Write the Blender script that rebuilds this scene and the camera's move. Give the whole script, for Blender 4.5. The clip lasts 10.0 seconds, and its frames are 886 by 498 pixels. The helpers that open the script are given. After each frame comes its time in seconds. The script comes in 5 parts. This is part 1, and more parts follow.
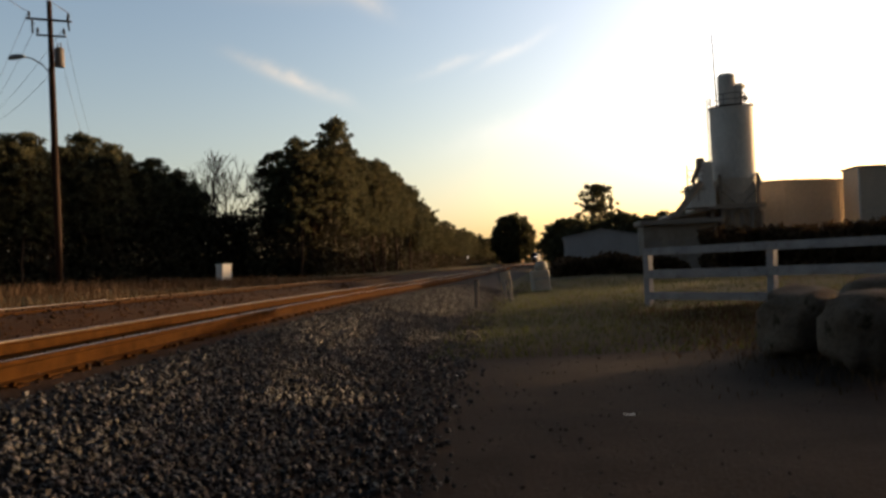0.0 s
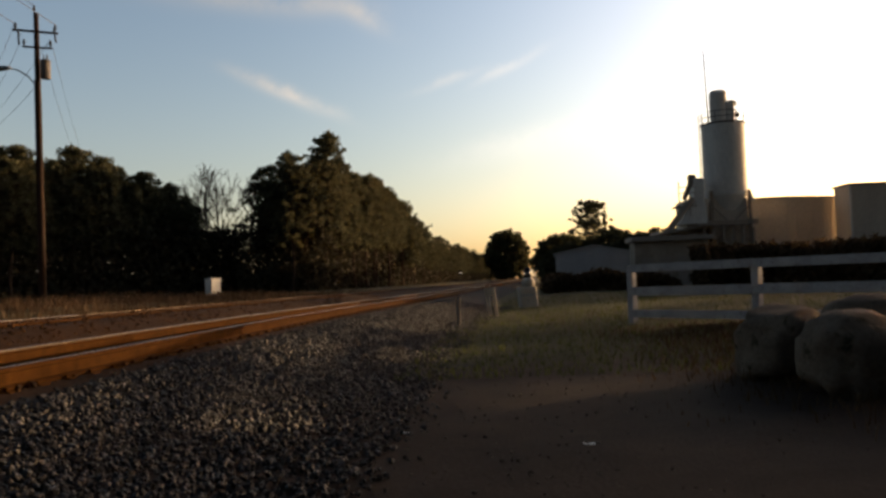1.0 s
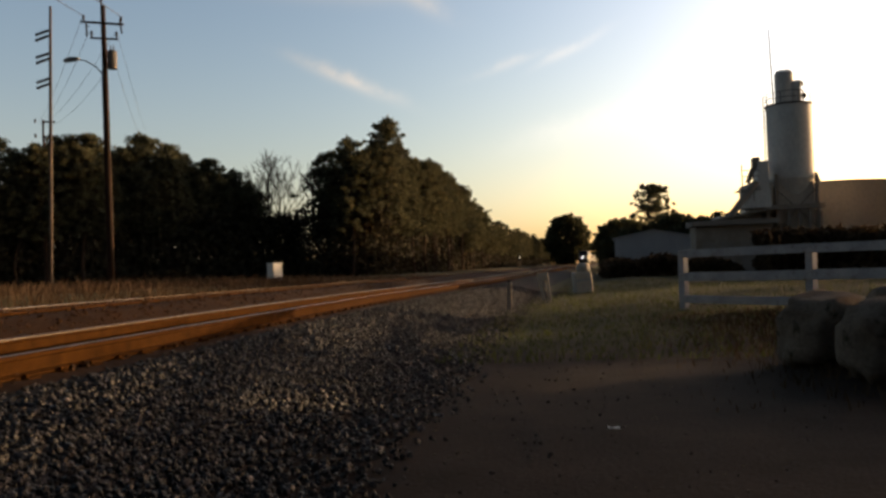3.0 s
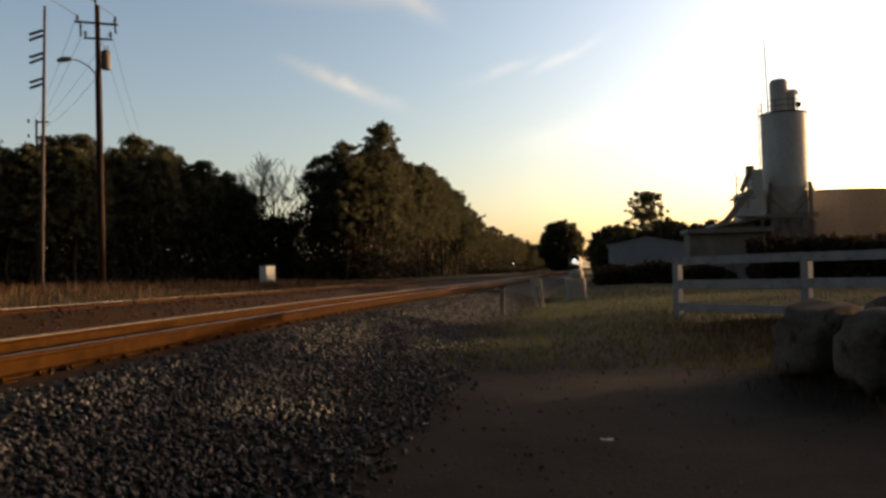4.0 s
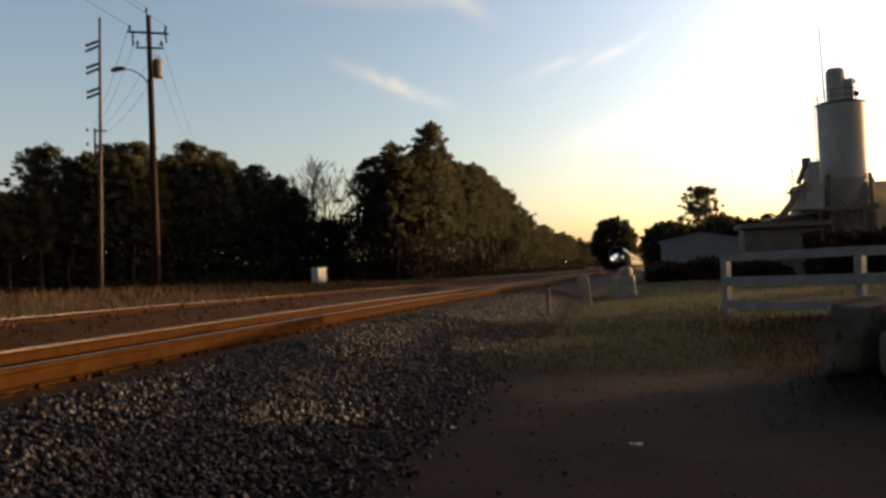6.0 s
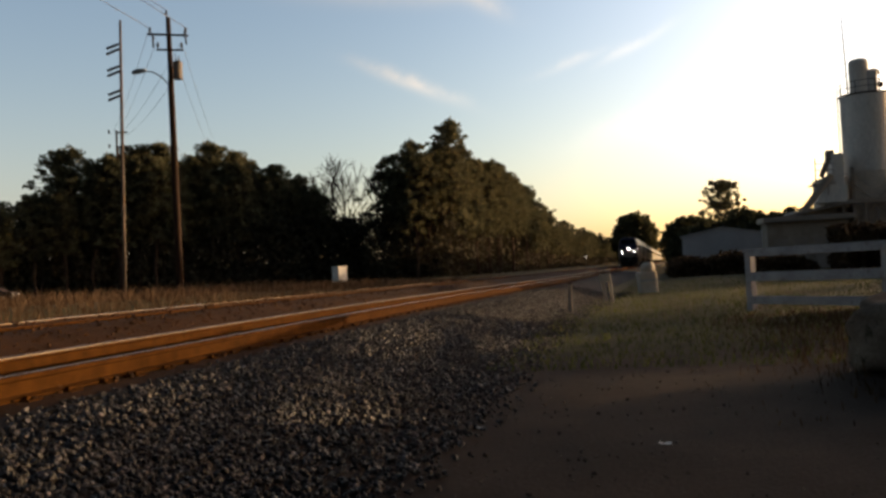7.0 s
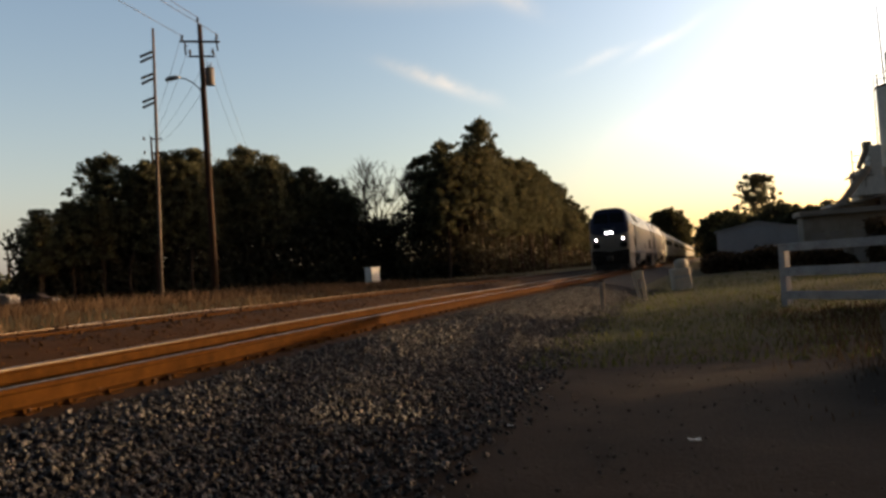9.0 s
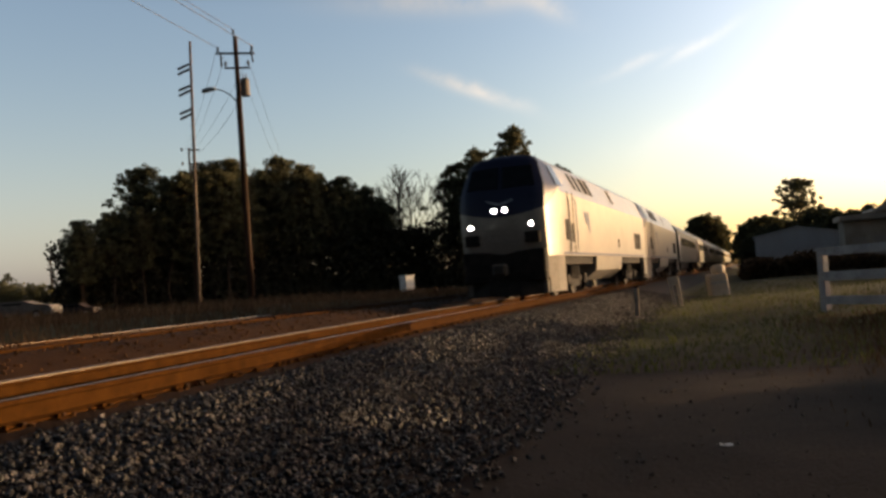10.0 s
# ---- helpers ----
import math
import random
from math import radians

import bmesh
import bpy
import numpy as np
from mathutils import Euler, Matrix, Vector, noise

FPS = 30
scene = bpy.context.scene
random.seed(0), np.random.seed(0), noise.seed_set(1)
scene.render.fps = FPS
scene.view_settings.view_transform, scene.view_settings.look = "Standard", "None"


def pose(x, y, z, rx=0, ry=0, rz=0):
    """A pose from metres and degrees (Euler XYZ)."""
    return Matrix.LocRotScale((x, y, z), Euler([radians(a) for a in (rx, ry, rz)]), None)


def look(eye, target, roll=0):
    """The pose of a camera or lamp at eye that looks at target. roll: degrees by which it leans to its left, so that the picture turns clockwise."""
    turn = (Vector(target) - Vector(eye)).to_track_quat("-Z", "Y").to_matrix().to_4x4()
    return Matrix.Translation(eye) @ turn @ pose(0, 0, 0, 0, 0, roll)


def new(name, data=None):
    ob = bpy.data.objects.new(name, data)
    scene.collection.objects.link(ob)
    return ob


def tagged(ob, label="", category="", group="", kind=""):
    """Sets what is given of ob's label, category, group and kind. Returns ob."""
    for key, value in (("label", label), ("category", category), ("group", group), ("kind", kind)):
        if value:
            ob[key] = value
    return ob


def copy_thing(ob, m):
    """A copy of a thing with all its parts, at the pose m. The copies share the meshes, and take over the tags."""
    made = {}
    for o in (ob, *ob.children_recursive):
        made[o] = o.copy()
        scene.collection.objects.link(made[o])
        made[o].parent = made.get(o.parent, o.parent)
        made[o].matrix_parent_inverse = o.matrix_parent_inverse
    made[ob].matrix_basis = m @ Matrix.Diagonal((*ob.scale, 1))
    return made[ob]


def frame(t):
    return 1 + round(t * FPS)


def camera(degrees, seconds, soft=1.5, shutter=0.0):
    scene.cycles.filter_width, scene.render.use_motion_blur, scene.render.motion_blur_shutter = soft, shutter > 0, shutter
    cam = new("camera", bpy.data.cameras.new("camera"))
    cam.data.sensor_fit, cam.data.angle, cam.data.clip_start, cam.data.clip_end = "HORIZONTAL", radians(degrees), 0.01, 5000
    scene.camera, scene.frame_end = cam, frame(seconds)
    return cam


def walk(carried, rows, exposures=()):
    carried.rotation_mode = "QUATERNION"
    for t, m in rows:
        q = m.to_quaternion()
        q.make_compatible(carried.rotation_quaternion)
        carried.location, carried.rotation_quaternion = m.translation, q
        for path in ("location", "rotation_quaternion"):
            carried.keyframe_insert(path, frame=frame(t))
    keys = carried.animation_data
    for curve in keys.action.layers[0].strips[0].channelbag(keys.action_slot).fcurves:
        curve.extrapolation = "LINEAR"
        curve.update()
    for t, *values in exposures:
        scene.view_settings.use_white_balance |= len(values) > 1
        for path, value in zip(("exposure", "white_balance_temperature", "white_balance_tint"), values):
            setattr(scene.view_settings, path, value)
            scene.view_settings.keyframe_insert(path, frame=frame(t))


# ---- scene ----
cam = camera(55.4, 10.0, soft=2.9, shutter=0.25)
# seconds, place, yaw, pitch, roll of the hand-held camera
SKY, DUST, SUN_POWER = 0.1, 1.6, 6.0
HAZE, GLOW = 2.35, 6.0
WISPS = [(-13.9, 12.8, 3.1, 0.42, -23, 1.1), (-3.2, 13.3, 2.2, 0.3, 15, 0.4), (1.5, 14.1, 2.0, 0.3, 24, 0.5), (-15.0, 18.6, 6.0, 0.8, -3, 0.8), (-8.0, 17.4, 1.8, 0.6, -25, 0.6), (2.5, 9.0, 6.0, 1.0, 8, 0.25)]
PATH = [
    (0.0, -0.692, -0.539, 1.307, 4.028, 1.119, 2.488),
    (0.5, -0.573, -0.378, 1.343, 2.444, 3.456, -0.611),
    (1.0, -0.359, -0.046, 1.304, 3.655, 2.152, 2.200),
    (1.5, -0.232, -0.107, 1.304, 7.200, 1.382, 1.772),
    (2.0, -0.122, -0.163, 1.312, 7.783, 1.028, 2.008),
    (2.5, -0.089, -0.182, 1.302, 7.899, 1.195, 2.302),
    (4.0, -0.084, 0.043, 1.300, 7.327, 1.593, 1.496),
    (4.5, -0.049, 0.140, 1.301, 7.618, 2.198, 2.803),
    (5.0, 0.046, 0.136, 1.282, 9.575, 1.985, 1.998),
    (5.5, 0.139, 0.150, 1.296, 10.453, 1.808, 2.028),
    (7.0, 0.083, 0.160, 1.342, 12.218, 1.533, 2.883),
    (7.5, 0.139, 0.177, 1.310, 13.032, 1.701, 3.260),
    (8.0, 0.095, 0.143, 1.340, 12.758, 1.438, 3.128),
    (8.5, 0.103, 0.141, 1.339, 12.960, 1.426, 3.220),
    (9.0, 0.138, 0.081, 1.345, 14.439, 1.637, 3.760),
    (9.5, 0.172, 0.118, 1.326, 14.934, 1.844, 3.869),
    (10.0, 0.197, 0.104, 1.312, 16.825, 2.343, 4.066),
]
walk(cam, [(t, pose(x, y, z, 90 + p, r, w)) for t, x, y, z, w, p, r in PATH], exposures=[(0.0, 0.1), (1.5, -0.1), (2.5, -0.02), (5.0, 0.1), (7.5, 0.24), (9.0, 0.28), (10.0, 0.22)])

# ---- light ----
SUN_AZ, SUN_EL = 54.0, 4.8


def toward(az, el):
    """Unit vector for a bearing (degrees to the right of +y) and an elevation."""
    a, b = radians(az), radians(el)
    return Vector((math.sin(a) * math.cos(b), math.cos(a) * math.cos(b), math.sin(b)))


class Nodes:
    """Short helper for node trees."""

    def __init__(self, tree):
        self.tree = tree

    def add(self, kind, **sets):
        n = self.tree.nodes.new(kind)
        for key, value in sets.items():
            if key in n.inputs:
                n.inputs[key].default_value = value
        return n

    def link(self, a, b):
        self.tree.links.new(a, b)

    def math(self, op, a, b=None, clamp=False):
        n = self.tree.nodes.new("ShaderNodeMath")
        n.operation, n.use_clamp = op, clamp
        for k, v in enumerate((a, b)):
            if v is None:
                continue
            if isinstance(v, (int, float)):
                n.inputs[k].default_value = v
            else:
                self.link(v, n.inputs[k])
        return n.outputs[0]

    def dot(self, a, v):
        n = self.tree.nodes.new("ShaderNodeVectorMath")
        n.operation = "DOT_PRODUCT"
        self.link(a, n.inputs[0])
        n.inputs[1].default_value = v
        return n.outputs["Value"]

    def mix(self, fac, a, b, blend="MIX"):
        n = self.tree.nodes.new("ShaderNodeMix")
        n.data_type, n.blend_type = "RGBA", blend
        for sock, v in ((n.inputs[0], fac), (n.inputs[6], a), (n.inputs[7], b)):
            if isinstance(v, (int, float, tuple)):
                sock.default_value = v if isinstance(v, (int, float)) else (*v, 1)[:4]
            else:
                self.link(v, sock)
        return n.outputs[2]


def build_world():
    w = bpy.data.worlds.new("sky")
    scene.world = w
    w.use_nodes = True
    n = Nodes(w.node_tree)
    w.node_tree.nodes.clear()
    sky = n.add("ShaderNodeTexSky")
    sky.sky_type, sky.sun_disc = "NISHITA", False
    sky.sun_elevation, sky.sun_rotation = radians(SUN_EL), radians(SUN_AZ)
    sky.air_density, sky.dust_density, sky.ozone_density = 1.0, DUST, 1.2
    co = n.add("ShaderNodeTexCoord").outputs["Generated"]
    colour = sky.outputs[0]
    # the far side of the horizon fades to grey
    up0 = n.add("ShaderNodeSeparateXYZ")
    n.link(co, up0.inputs[0])
    grey = n.add("ShaderNodeRGBToBW")
    n.link(colour, grey.inputs[0])
    side = n.math("SUBTRACT", 0.75, n.dot(co, toward(SUN_AZ, 0)), True)
    fade = n.math("MULTIPLY", n.math("EXPONENT", n.math("MULTIPLY", n.math("MAXIMUM", up0.outputs[2], 0.0), -9.0)), side)
    colour = n.mix(n.math("MINIMUM", fade, 0.85), colour, n.mix(1.0, grey.outputs[0], (1.0, 1.0, 0.98), "MULTIPLY"))
    # low haze: the air near the horizon scatters more light than the clear zenith
    up = n.add("ShaderNodeSeparateXYZ")
    n.link(co, up.inputs[0])
    low = n.math("SUBTRACT", 1.0, n.math("DIVIDE", n.math("SUBTRACT", up.outputs[2], 0.32), 0.3, True), True)
    # it is thickest on the sun's side and thin on the far side of the sky
    ahead = n.math("DIVIDE", n.math("ADD", n.dot(co, toward(SUN_AZ - 45, 0)), 0.75), 1.0, True)
    haze = n.math("ADD", n.math("MULTIPLY", n.math("MULTIPLY", low, ahead), HAZE), 0.44)
    # forward scatter widens the glow round the low sun
    near = n.math("MAXIMUM", n.dot(co, toward(SUN_AZ, SUN_EL + 4)), 0.0)
    glow = n.math("MULTIPLY", n.math("MULTIPLY", n.math("MINIMUM", n.math("POWER", near, 4.0), 0.45), low), GLOW)
    hz = n.add("ShaderNodeCombineColor")
    for k, (tint, warm) in enumerate(((1.0, 1.24), (0.965, 0.955), (1.07, 0.92))):
        n.link(n.math("ADD", n.math("MULTIPLY", haze, tint), n.math("MULTIPLY", glow, warm)), hz.inputs[k])
    colour = n.mix(1.0, colour, hz.outputs[0], "MULTIPLY")
    # thin high cloud wisps: bearing, elevation, half length, half width, lean, strength
    noise_tex = n.add("ShaderNodeTexNoise", Scale=14.0, Detail=6.0, Roughness=0.62)
    n.link(co, noise_tex.inputs["Vector"])
    fine = n.math("MULTIPLY", n.math("SUBTRACT", noise_tex.outputs["Fac"], 0.28), 2.3, True)
    total = None
    for az, el, length, width, lean, power in WISPS:
        c = toward(az, el)
        right = Vector((math.cos(radians(az)), -math.sin(radians(az)), 0))
        above = right.cross(c)
        along = right * math.cos(radians(lean)) + above * math.sin(radians(lean))
        across = above * math.cos(radians(lean)) - right * math.sin(radians(lean))
        u = n.math("DIVIDE", n.dot(co, along), math.tan(radians(length)))
        # bow the wisp a little with the fine noise
        v0 = n.math("SUBTRACT", n.dot(co, across), n.math("MULTIPLY", n.math("SUBTRACT", noise_tex.outputs["Fac"], 0.5), 0.02))
        v = n.math("DIVIDE", v0, math.tan(radians(width)))
        r = n.math("ADD", n.math("MULTIPLY", u, u), n.math("MULTIPLY", v, v))
        g = n.math("EXPONENT", n.math("MULTIPLY", r, -1.0))
        g = n.math("MULTIPLY", g, n.math("GREATER_THAN", n.dot(co, c), 0.0))
        g = n.math("MULTIPLY", n.math("MULTIPLY", g, fine), power)
        total = g if total is None else n.math("ADD", total, g)
    # cloud light: the sky's own colour, whitened
    bw = n.add("ShaderNodeRGBToBW")
    n.link(colour, bw.inputs[0])
    lit = n.mix(1.0, bw.outputs[0], (1.7, 1.5, 1.3), "MULTIPLY")
    colour = n.mix(n.math("MINIMUM", total, 0.85), colour, lit)
    bg = n.add("ShaderNodeBackground", Strength=SKY)
    n.link(colour, bg.inputs["Color"])
    out = n.add("ShaderNodeOutputWorld")
    n.link(bg.outputs[0], out.inputs[0])


build_world()
sun = new("sun", bpy.data.lights.new("sun", "SUN"))
sun.data.energy, sun.data.angle, sun.data.color = SUN_POWER, radians(0.5), (1.0, 0.67, 0.36)
sun.matrix_world = look(toward(SUN_AZ, SUN_EL) * 200, (0, 0, 0))


# ---- materials ----
def mat(name, low, high, rough=0.8, metal=0.0, scale=3.0, detail=6.0, bump=0.2, fine=40.0, spots=None, island=0.0, obj=0.0, stretch=(1, 1, 1), spec=0.12, sparkle=0.0):
    """Two colours mixed by coarse noise, broken by fine noise, with relief. spots: (colour, scale, share)."""
    m = bpy.data.materials.new(name)
    m.use_nodes = True
    n = Nodes(m.node_tree)
    b = m.node_tree.nodes["Principled BSDF"]
    co = n.add("ShaderNodeTexCoord").outputs["Object"]
    mp = n.add("ShaderNodeMapping", Scale=stretch)
    n.link(co, mp.inputs["Vector"])
    big = n.add("ShaderNodeTexNoise", Scale=scale, Detail=detail, Roughness=0.6)
    small = n.add("ShaderNodeTexNoise", Scale=fine, Detail=4.0, Roughness=0.6)
    n.link(mp.outputs[0], big.inputs["Vector"])
    n.link(mp.outputs[0], small.inputs["Vector"])
    f = n.math("MULTIPLY", n.math("SUBTRACT", big.outputs["Fac"], 0.3), 2.4, True)
    c = n.mix(f, low, high)
    f2 = n.math("ADD", n.math("MULTIPLY", small.outputs["Fac"], 0.9), 0.55)
    if island:
        g = n.add("ShaderNodeNewGeometry")
        f2 = n.math("MULTIPLY", f2, n.math("ADD", n.math("MULTIPLY", g.outputs["Random Per Island"], 2 * island), 1 - island))
    if sparkle:   # a few pale pieces among dull ones, painting the glint of stones
        g = n.add("ShaderNodeNewGeometry")
        f2 = n.math("MULTIPLY", f2, n.math("ADD", n.math("MULTIPLY", n.math("POWER", g.outputs["Random Per Island"], 7.0), sparkle), 0.7))
    if obj:
        o = n.add("ShaderNodeObjectInfo")
        f2 = n.math("MULTIPLY", f2, n.math("ADD", n.math("MULTIPLY", o.outputs["Random"], 2 * obj), 1 - obj))
    cc = n.add("ShaderNodeCombineColor")
    for k in range(3):
        n.link(f2, cc.inputs[k])
    c = n.mix(1.0, c, cc.outputs[0], "MULTIPLY")
    if spots:
        s = n.add("ShaderNodeTexNoise", Scale=spots[1], Detail=5.0, Roughness=0.7)
        n.link(mp.outputs[0], s.inputs["Vector"])
        sf = n.math("MULTIPLY", n.math("SUBTRACT", s.outputs["Fac"], 1 - spots[2]), 8.0, True)
        c = n.mix(sf, c, spots[0])
    n.link(c, b.inputs["Base Color"])
    b.inputs["Metallic"].default_value = metal
    b.inputs["Specular IOR Level"].default_value = spec
    rr = n.math("ADD", n.math("MULTIPLY", small.outputs["Fac"], 0.25), rough - 0.12, True)
    n.link(rr, b.inputs["Roughness"])
    if bump:
        bp = n.add("ShaderNodeBump", Strength=bump, Distance=0.02)
        n.link(small.outputs["Fac"], bp.inputs["Height"])
        n.link(bp.outputs[0], b.inputs["Normal"])
    return m


def leaf_mat(name, low, high, through_light=0.25):
    m = mat(name, low, high, rough=0.75, scale=0.4, fine=6.0, bump=0.0, island=0.35, obj=0.15, spec=0.05)
    n = Nodes(m.node_tree)
    b = m.node_tree.nodes["Principled BSDF"]
    out = m.node_tree.nodes["Material Output"]
    tr = n.add("ShaderNodeBsdfTranslucent")
    n.link(b.inputs["Base Color"].links[0].from_socket, tr.inputs["Color"])
    mx = n.add("ShaderNodeMixShader", Fac=through_light)
    n.link(b.outputs[0], mx.inputs[1])
    n.link(tr.outputs[0], mx.inputs[2])
    n.link(mx.outputs[0], out.inputs["Surface"])
    return m


def glow_mat(name, colour, power):
    m = bpy.data.materials.new(name)
    m.use_nodes = True
    b = m.node_tree.nodes["Principled BSDF"]
    b.inputs["Base Color"].default_value = (*colour, 1)
    b.inputs["Emission Color"].default_value = (*colour, 1)
    b.inputs["Emission Strength"].default_value = power
    return m


# the sparkle of a few ballast stones is put into their colour
M_STONE = mat("ballast_stone", (0.0065, 0.0055, 0.0052), (0.0155, 0.0135, 0.0128), rough=0.5, scale=2.0, fine=60, bump=0.4, island=0.6, sparkle=6.5, spec=0.3)
M_RAIL = mat("rusty_rail", (0.026, 0.0102, 0.0016), (0.053, 0.021, 0.0036), spec=0.03, rough=0.9, metal=0.0, scale=5, fine=80, bump=0.15)
M_RAILTOP = mat("polished_railhead", (0.14, 0.115, 0.1), (0.3, 0.26, 0.23), rough=0.3, metal=0.9, scale=4, fine=50, bump=0.05, stretch=(1, 0.1, 1))
M_GAUGE = mat("polished_gauge_face", (0.06, 0.05, 0.042), (0.11, 0.095, 0.08), rough=0.46, metal=0.9, scale=2, fine=30, bump=0.05, stretch=(1, 0.15, 1))
M_TIE = mat("creosoted_tie", (0.02, 0.012, 0.007), (0.05, 0.029, 0.016), rough=0.95, scale=3, fine=30, bump=0.5, obj=0.35, stretch=(0.4, 3, 3))
M_POLE = mat("pole_wood", (0.022, 0.0125, 0.009), (0.05, 0.03, 0.021), rough=0.85, scale=2, fine=25, bump=0.4, stretch=(3, 3, 0.25))
M_POLE_PALE = mat("weathered_pole_wood", (0.045, 0.034, 0.03), (0.16, 0.13, 0.115), rough=0.7, scale=2, fine=25, bump=0.4, stretch=(3, 3, 0.25))
M_STEEL = mat("galvanised_steel", (0.28, 0.29, 0.3), (0.42, 0.43, 0.44), rough=0.45, metal=0.8, scale=4, fine=50, bump=0.08)
M_DARKSTEEL = mat("dark_steel", (0.035, 0.033, 0.032), (0.08, 0.07, 0.06), rough=0.6, metal=0.3, scale=3, fine=30, bump=0.2)
M_PORC = mat("insulator_polymer", (0.02, 0.018, 0.018), (0.045, 0.04, 0.038), rough=0.5, scale=4, fine=20, bump=0)
M_WIRE = mat("wire_aluminium", (0.06, 0.06, 0.062), (0.1, 0.1, 0.1), rough=0.5, scale=4, fine=20, bump=0)
M_BARK = mat("pine_bark", (0.03, 0.021, 0.015), (0.075, 0.052, 0.038), rough=0.95, scale=2, fine=14, bump=0.6, stretch=(2, 2, 0.5))
M_TWIG = mat("bare_twig", (0.035, 0.027, 0.022), (0.075, 0.06, 0.048), rough=0.95, scale=2, fine=14, bump=0.3)
M_PINE = leaf_mat("pine_needles", (0.072, 0.074, 0.044), (0.14, 0.136, 0.078), 0.26)
M_OAK = leaf_mat("evergreen_leaves", (0.05, 0.056, 0.03), (0.12, 0.116, 0.062), 0.3)
M_DRYGRASS = leaf_mat("dry_grass", (0.07, 0.043, 0.026), (0.16, 0.105, 0.06), 0.25)
M_GREENGRASS = leaf_mat("green_grass", (0.06, 0.08, 0.022), (0.16, 0.165, 0.05), 0.35)
M_BRUSH = leaf_mat("brown_brush", (0.05, 0.034, 0.02), (0.12, 0.08, 0.045), 0.2)
M_UNDER = leaf_mat("undergrowth_leaves", (0.036, 0.032, 0.021), (0.075, 0.066, 0.042), 0.1)
M_WHITE = mat("white_paint", (0.62, 0.61, 0.58), (0.8, 0.79, 0.76), rough=0.55, scale=2.0, fine=30, bump=0.1, spots=((0.3, 0.26, 0.22), 7, 0.42))
M_FENCE = mat("weathered_white_board", (0.29, 0.28, 0.285), (0.44, 0.425, 0.42), rough=0.75, scale=2.0, fine=30, bump=0.25, spots=((0.16, 0.13, 0.11), 6, 0.42))
M_CONCRETE = mat("aged_concrete", (0.2, 0.175, 0.15), (0.36, 0.32, 0.28), rough=0.9, scale=3, fine=30, bump=0.4, spots=((0.12, 0.1, 0.08), 5, 0.4))
M_TANK = mat("transformer_paint", (0.1, 0.09, 0.085), (0.18, 0.165, 0.155), rough=0.6, scale=3, fine=30, bump=0.1)
M_BOX = mat("cabinet_paint", (0.68, 0.67, 0.65), (0.8, 0.79, 0.77), rough=0.45, scale=1.5, fine=20, bump=0.05)
M_SHED = mat("shed_sheet_metal", (0.55, 0.53, 0.545), (0.67, 0.65, 0.655), rough=0.5, metal=0.1, scale=0.8, fine=18, bump=0.05, stretch=(1, 1, 0.3))
M_SILO = mat("silo_paint", (0.62, 0.6, 0.56), (0.76, 0.73, 0.68), rough=0.6, scale=0.6, fine=12, bump=0.1, stretch=(1, 1, 0.25))
M_BARN = mat("warehouse_wall", (0.48, 0.42, 0.35), (0.62, 0.55, 0.46), rough=0.7, scale=0.3, fine=10, bump=0.1, stretch=(1, 1, 0.3))
M_PLANT = mat("plant_steel_paint", (0.26, 0.22, 0.18), (0.4, 0.34, 0.28), rough=0.6, scale=0.8, fine=14, bump=0.1, spots=((0.12, 0.08, 0.05), 2.5, 0.4))
M_PALE = mat("pale_enamel", (0.43, 0.38, 0.31), (0.56, 0.5, 0.41), rough=0.6, scale=2.0, fine=24, bump=0.1, spots=((0.3, 0.25, 0.19), 5, 0.4))
M_ROOF = mat("roof_sheet", (0.24, 0.21, 0.18), (0.38, 0.33, 0.29), rough=0.55, scale=0.5, fine=10, bump=0.1)
M_ROCK = mat("boulder_granite", (0.1, 0.078, 0.058), (0.23, 0.185, 0.14), rough=0.95, scale=2.5, fine=22, bump=0.9, spots=((0.04, 0.035, 0.02), 5, 0.45))
M_SILVER = mat("silver_train_paint", (0.19, 0.18, 0.165), (0.26, 0.25, 0.23), rough=0.36, metal=0.3, scale=1.0, fine=14, bump=0.02, spec=0.4, spots=((0.2, 0.18, 0.155), 1.6, 0.38))
M_STEP = mat("dull_silver_paint", (0.12, 0.11, 0.1), (0.18, 0.165, 0.145), rough=0.65, scale=1.2, fine=14, bump=0.05, spec=0.15, spots=((0.07, 0.055, 0.04), 2.5, 0.42))
M_STAINLESS = mat("stainless_coach", (0.055, 0.058, 0.054), (0.095, 0.098, 0.092), rough=0.5, metal=0.25, scale=1.0, fine=16, bump=0.03)
M_NAVY = mat("navy_train_paint", (0.012, 0.015, 0.04), (0.02, 0.025, 0.058), rough=0.4, spec=0.3, scale=1.0, fine=14, bump=0.02)
M_GLASS = mat("dark_window_glass", (0.006, 0.007, 0.009), (0.014, 0.016, 0.02), rough=0.2, scale=1, fine=5, bump=0, spec=0.18)
M_BLACK = mat("black_underframe", (0.012, 0.011, 0.01), (0.035, 0.03, 0.026), rough=0.75, scale=3, fine=25, bump=0.2)
M_LOGO = mat("blue_stripe_paint", (0.03, 0.05, 0.12), (0.05, 0.075, 0.16), rough=0.4, scale=2, fine=20, bump=0)
M_HEAD = glow_mat("headlight_glow", (1.0, 0.95, 0.86), 36.0)
M_SIGNAL = glow_mat("signal_glow", (1.0, 0.9, 0.8), 2.2)


# ---- mesh helpers ----
def bm_mesh(name, bm, material, smooth=False):
    me = bpy.data.meshes.new(name)
    bm.to_mesh(me)
    bm.free()
    me.materials.append(material)
    if smooth:
        me.shade_smooth()
    return me


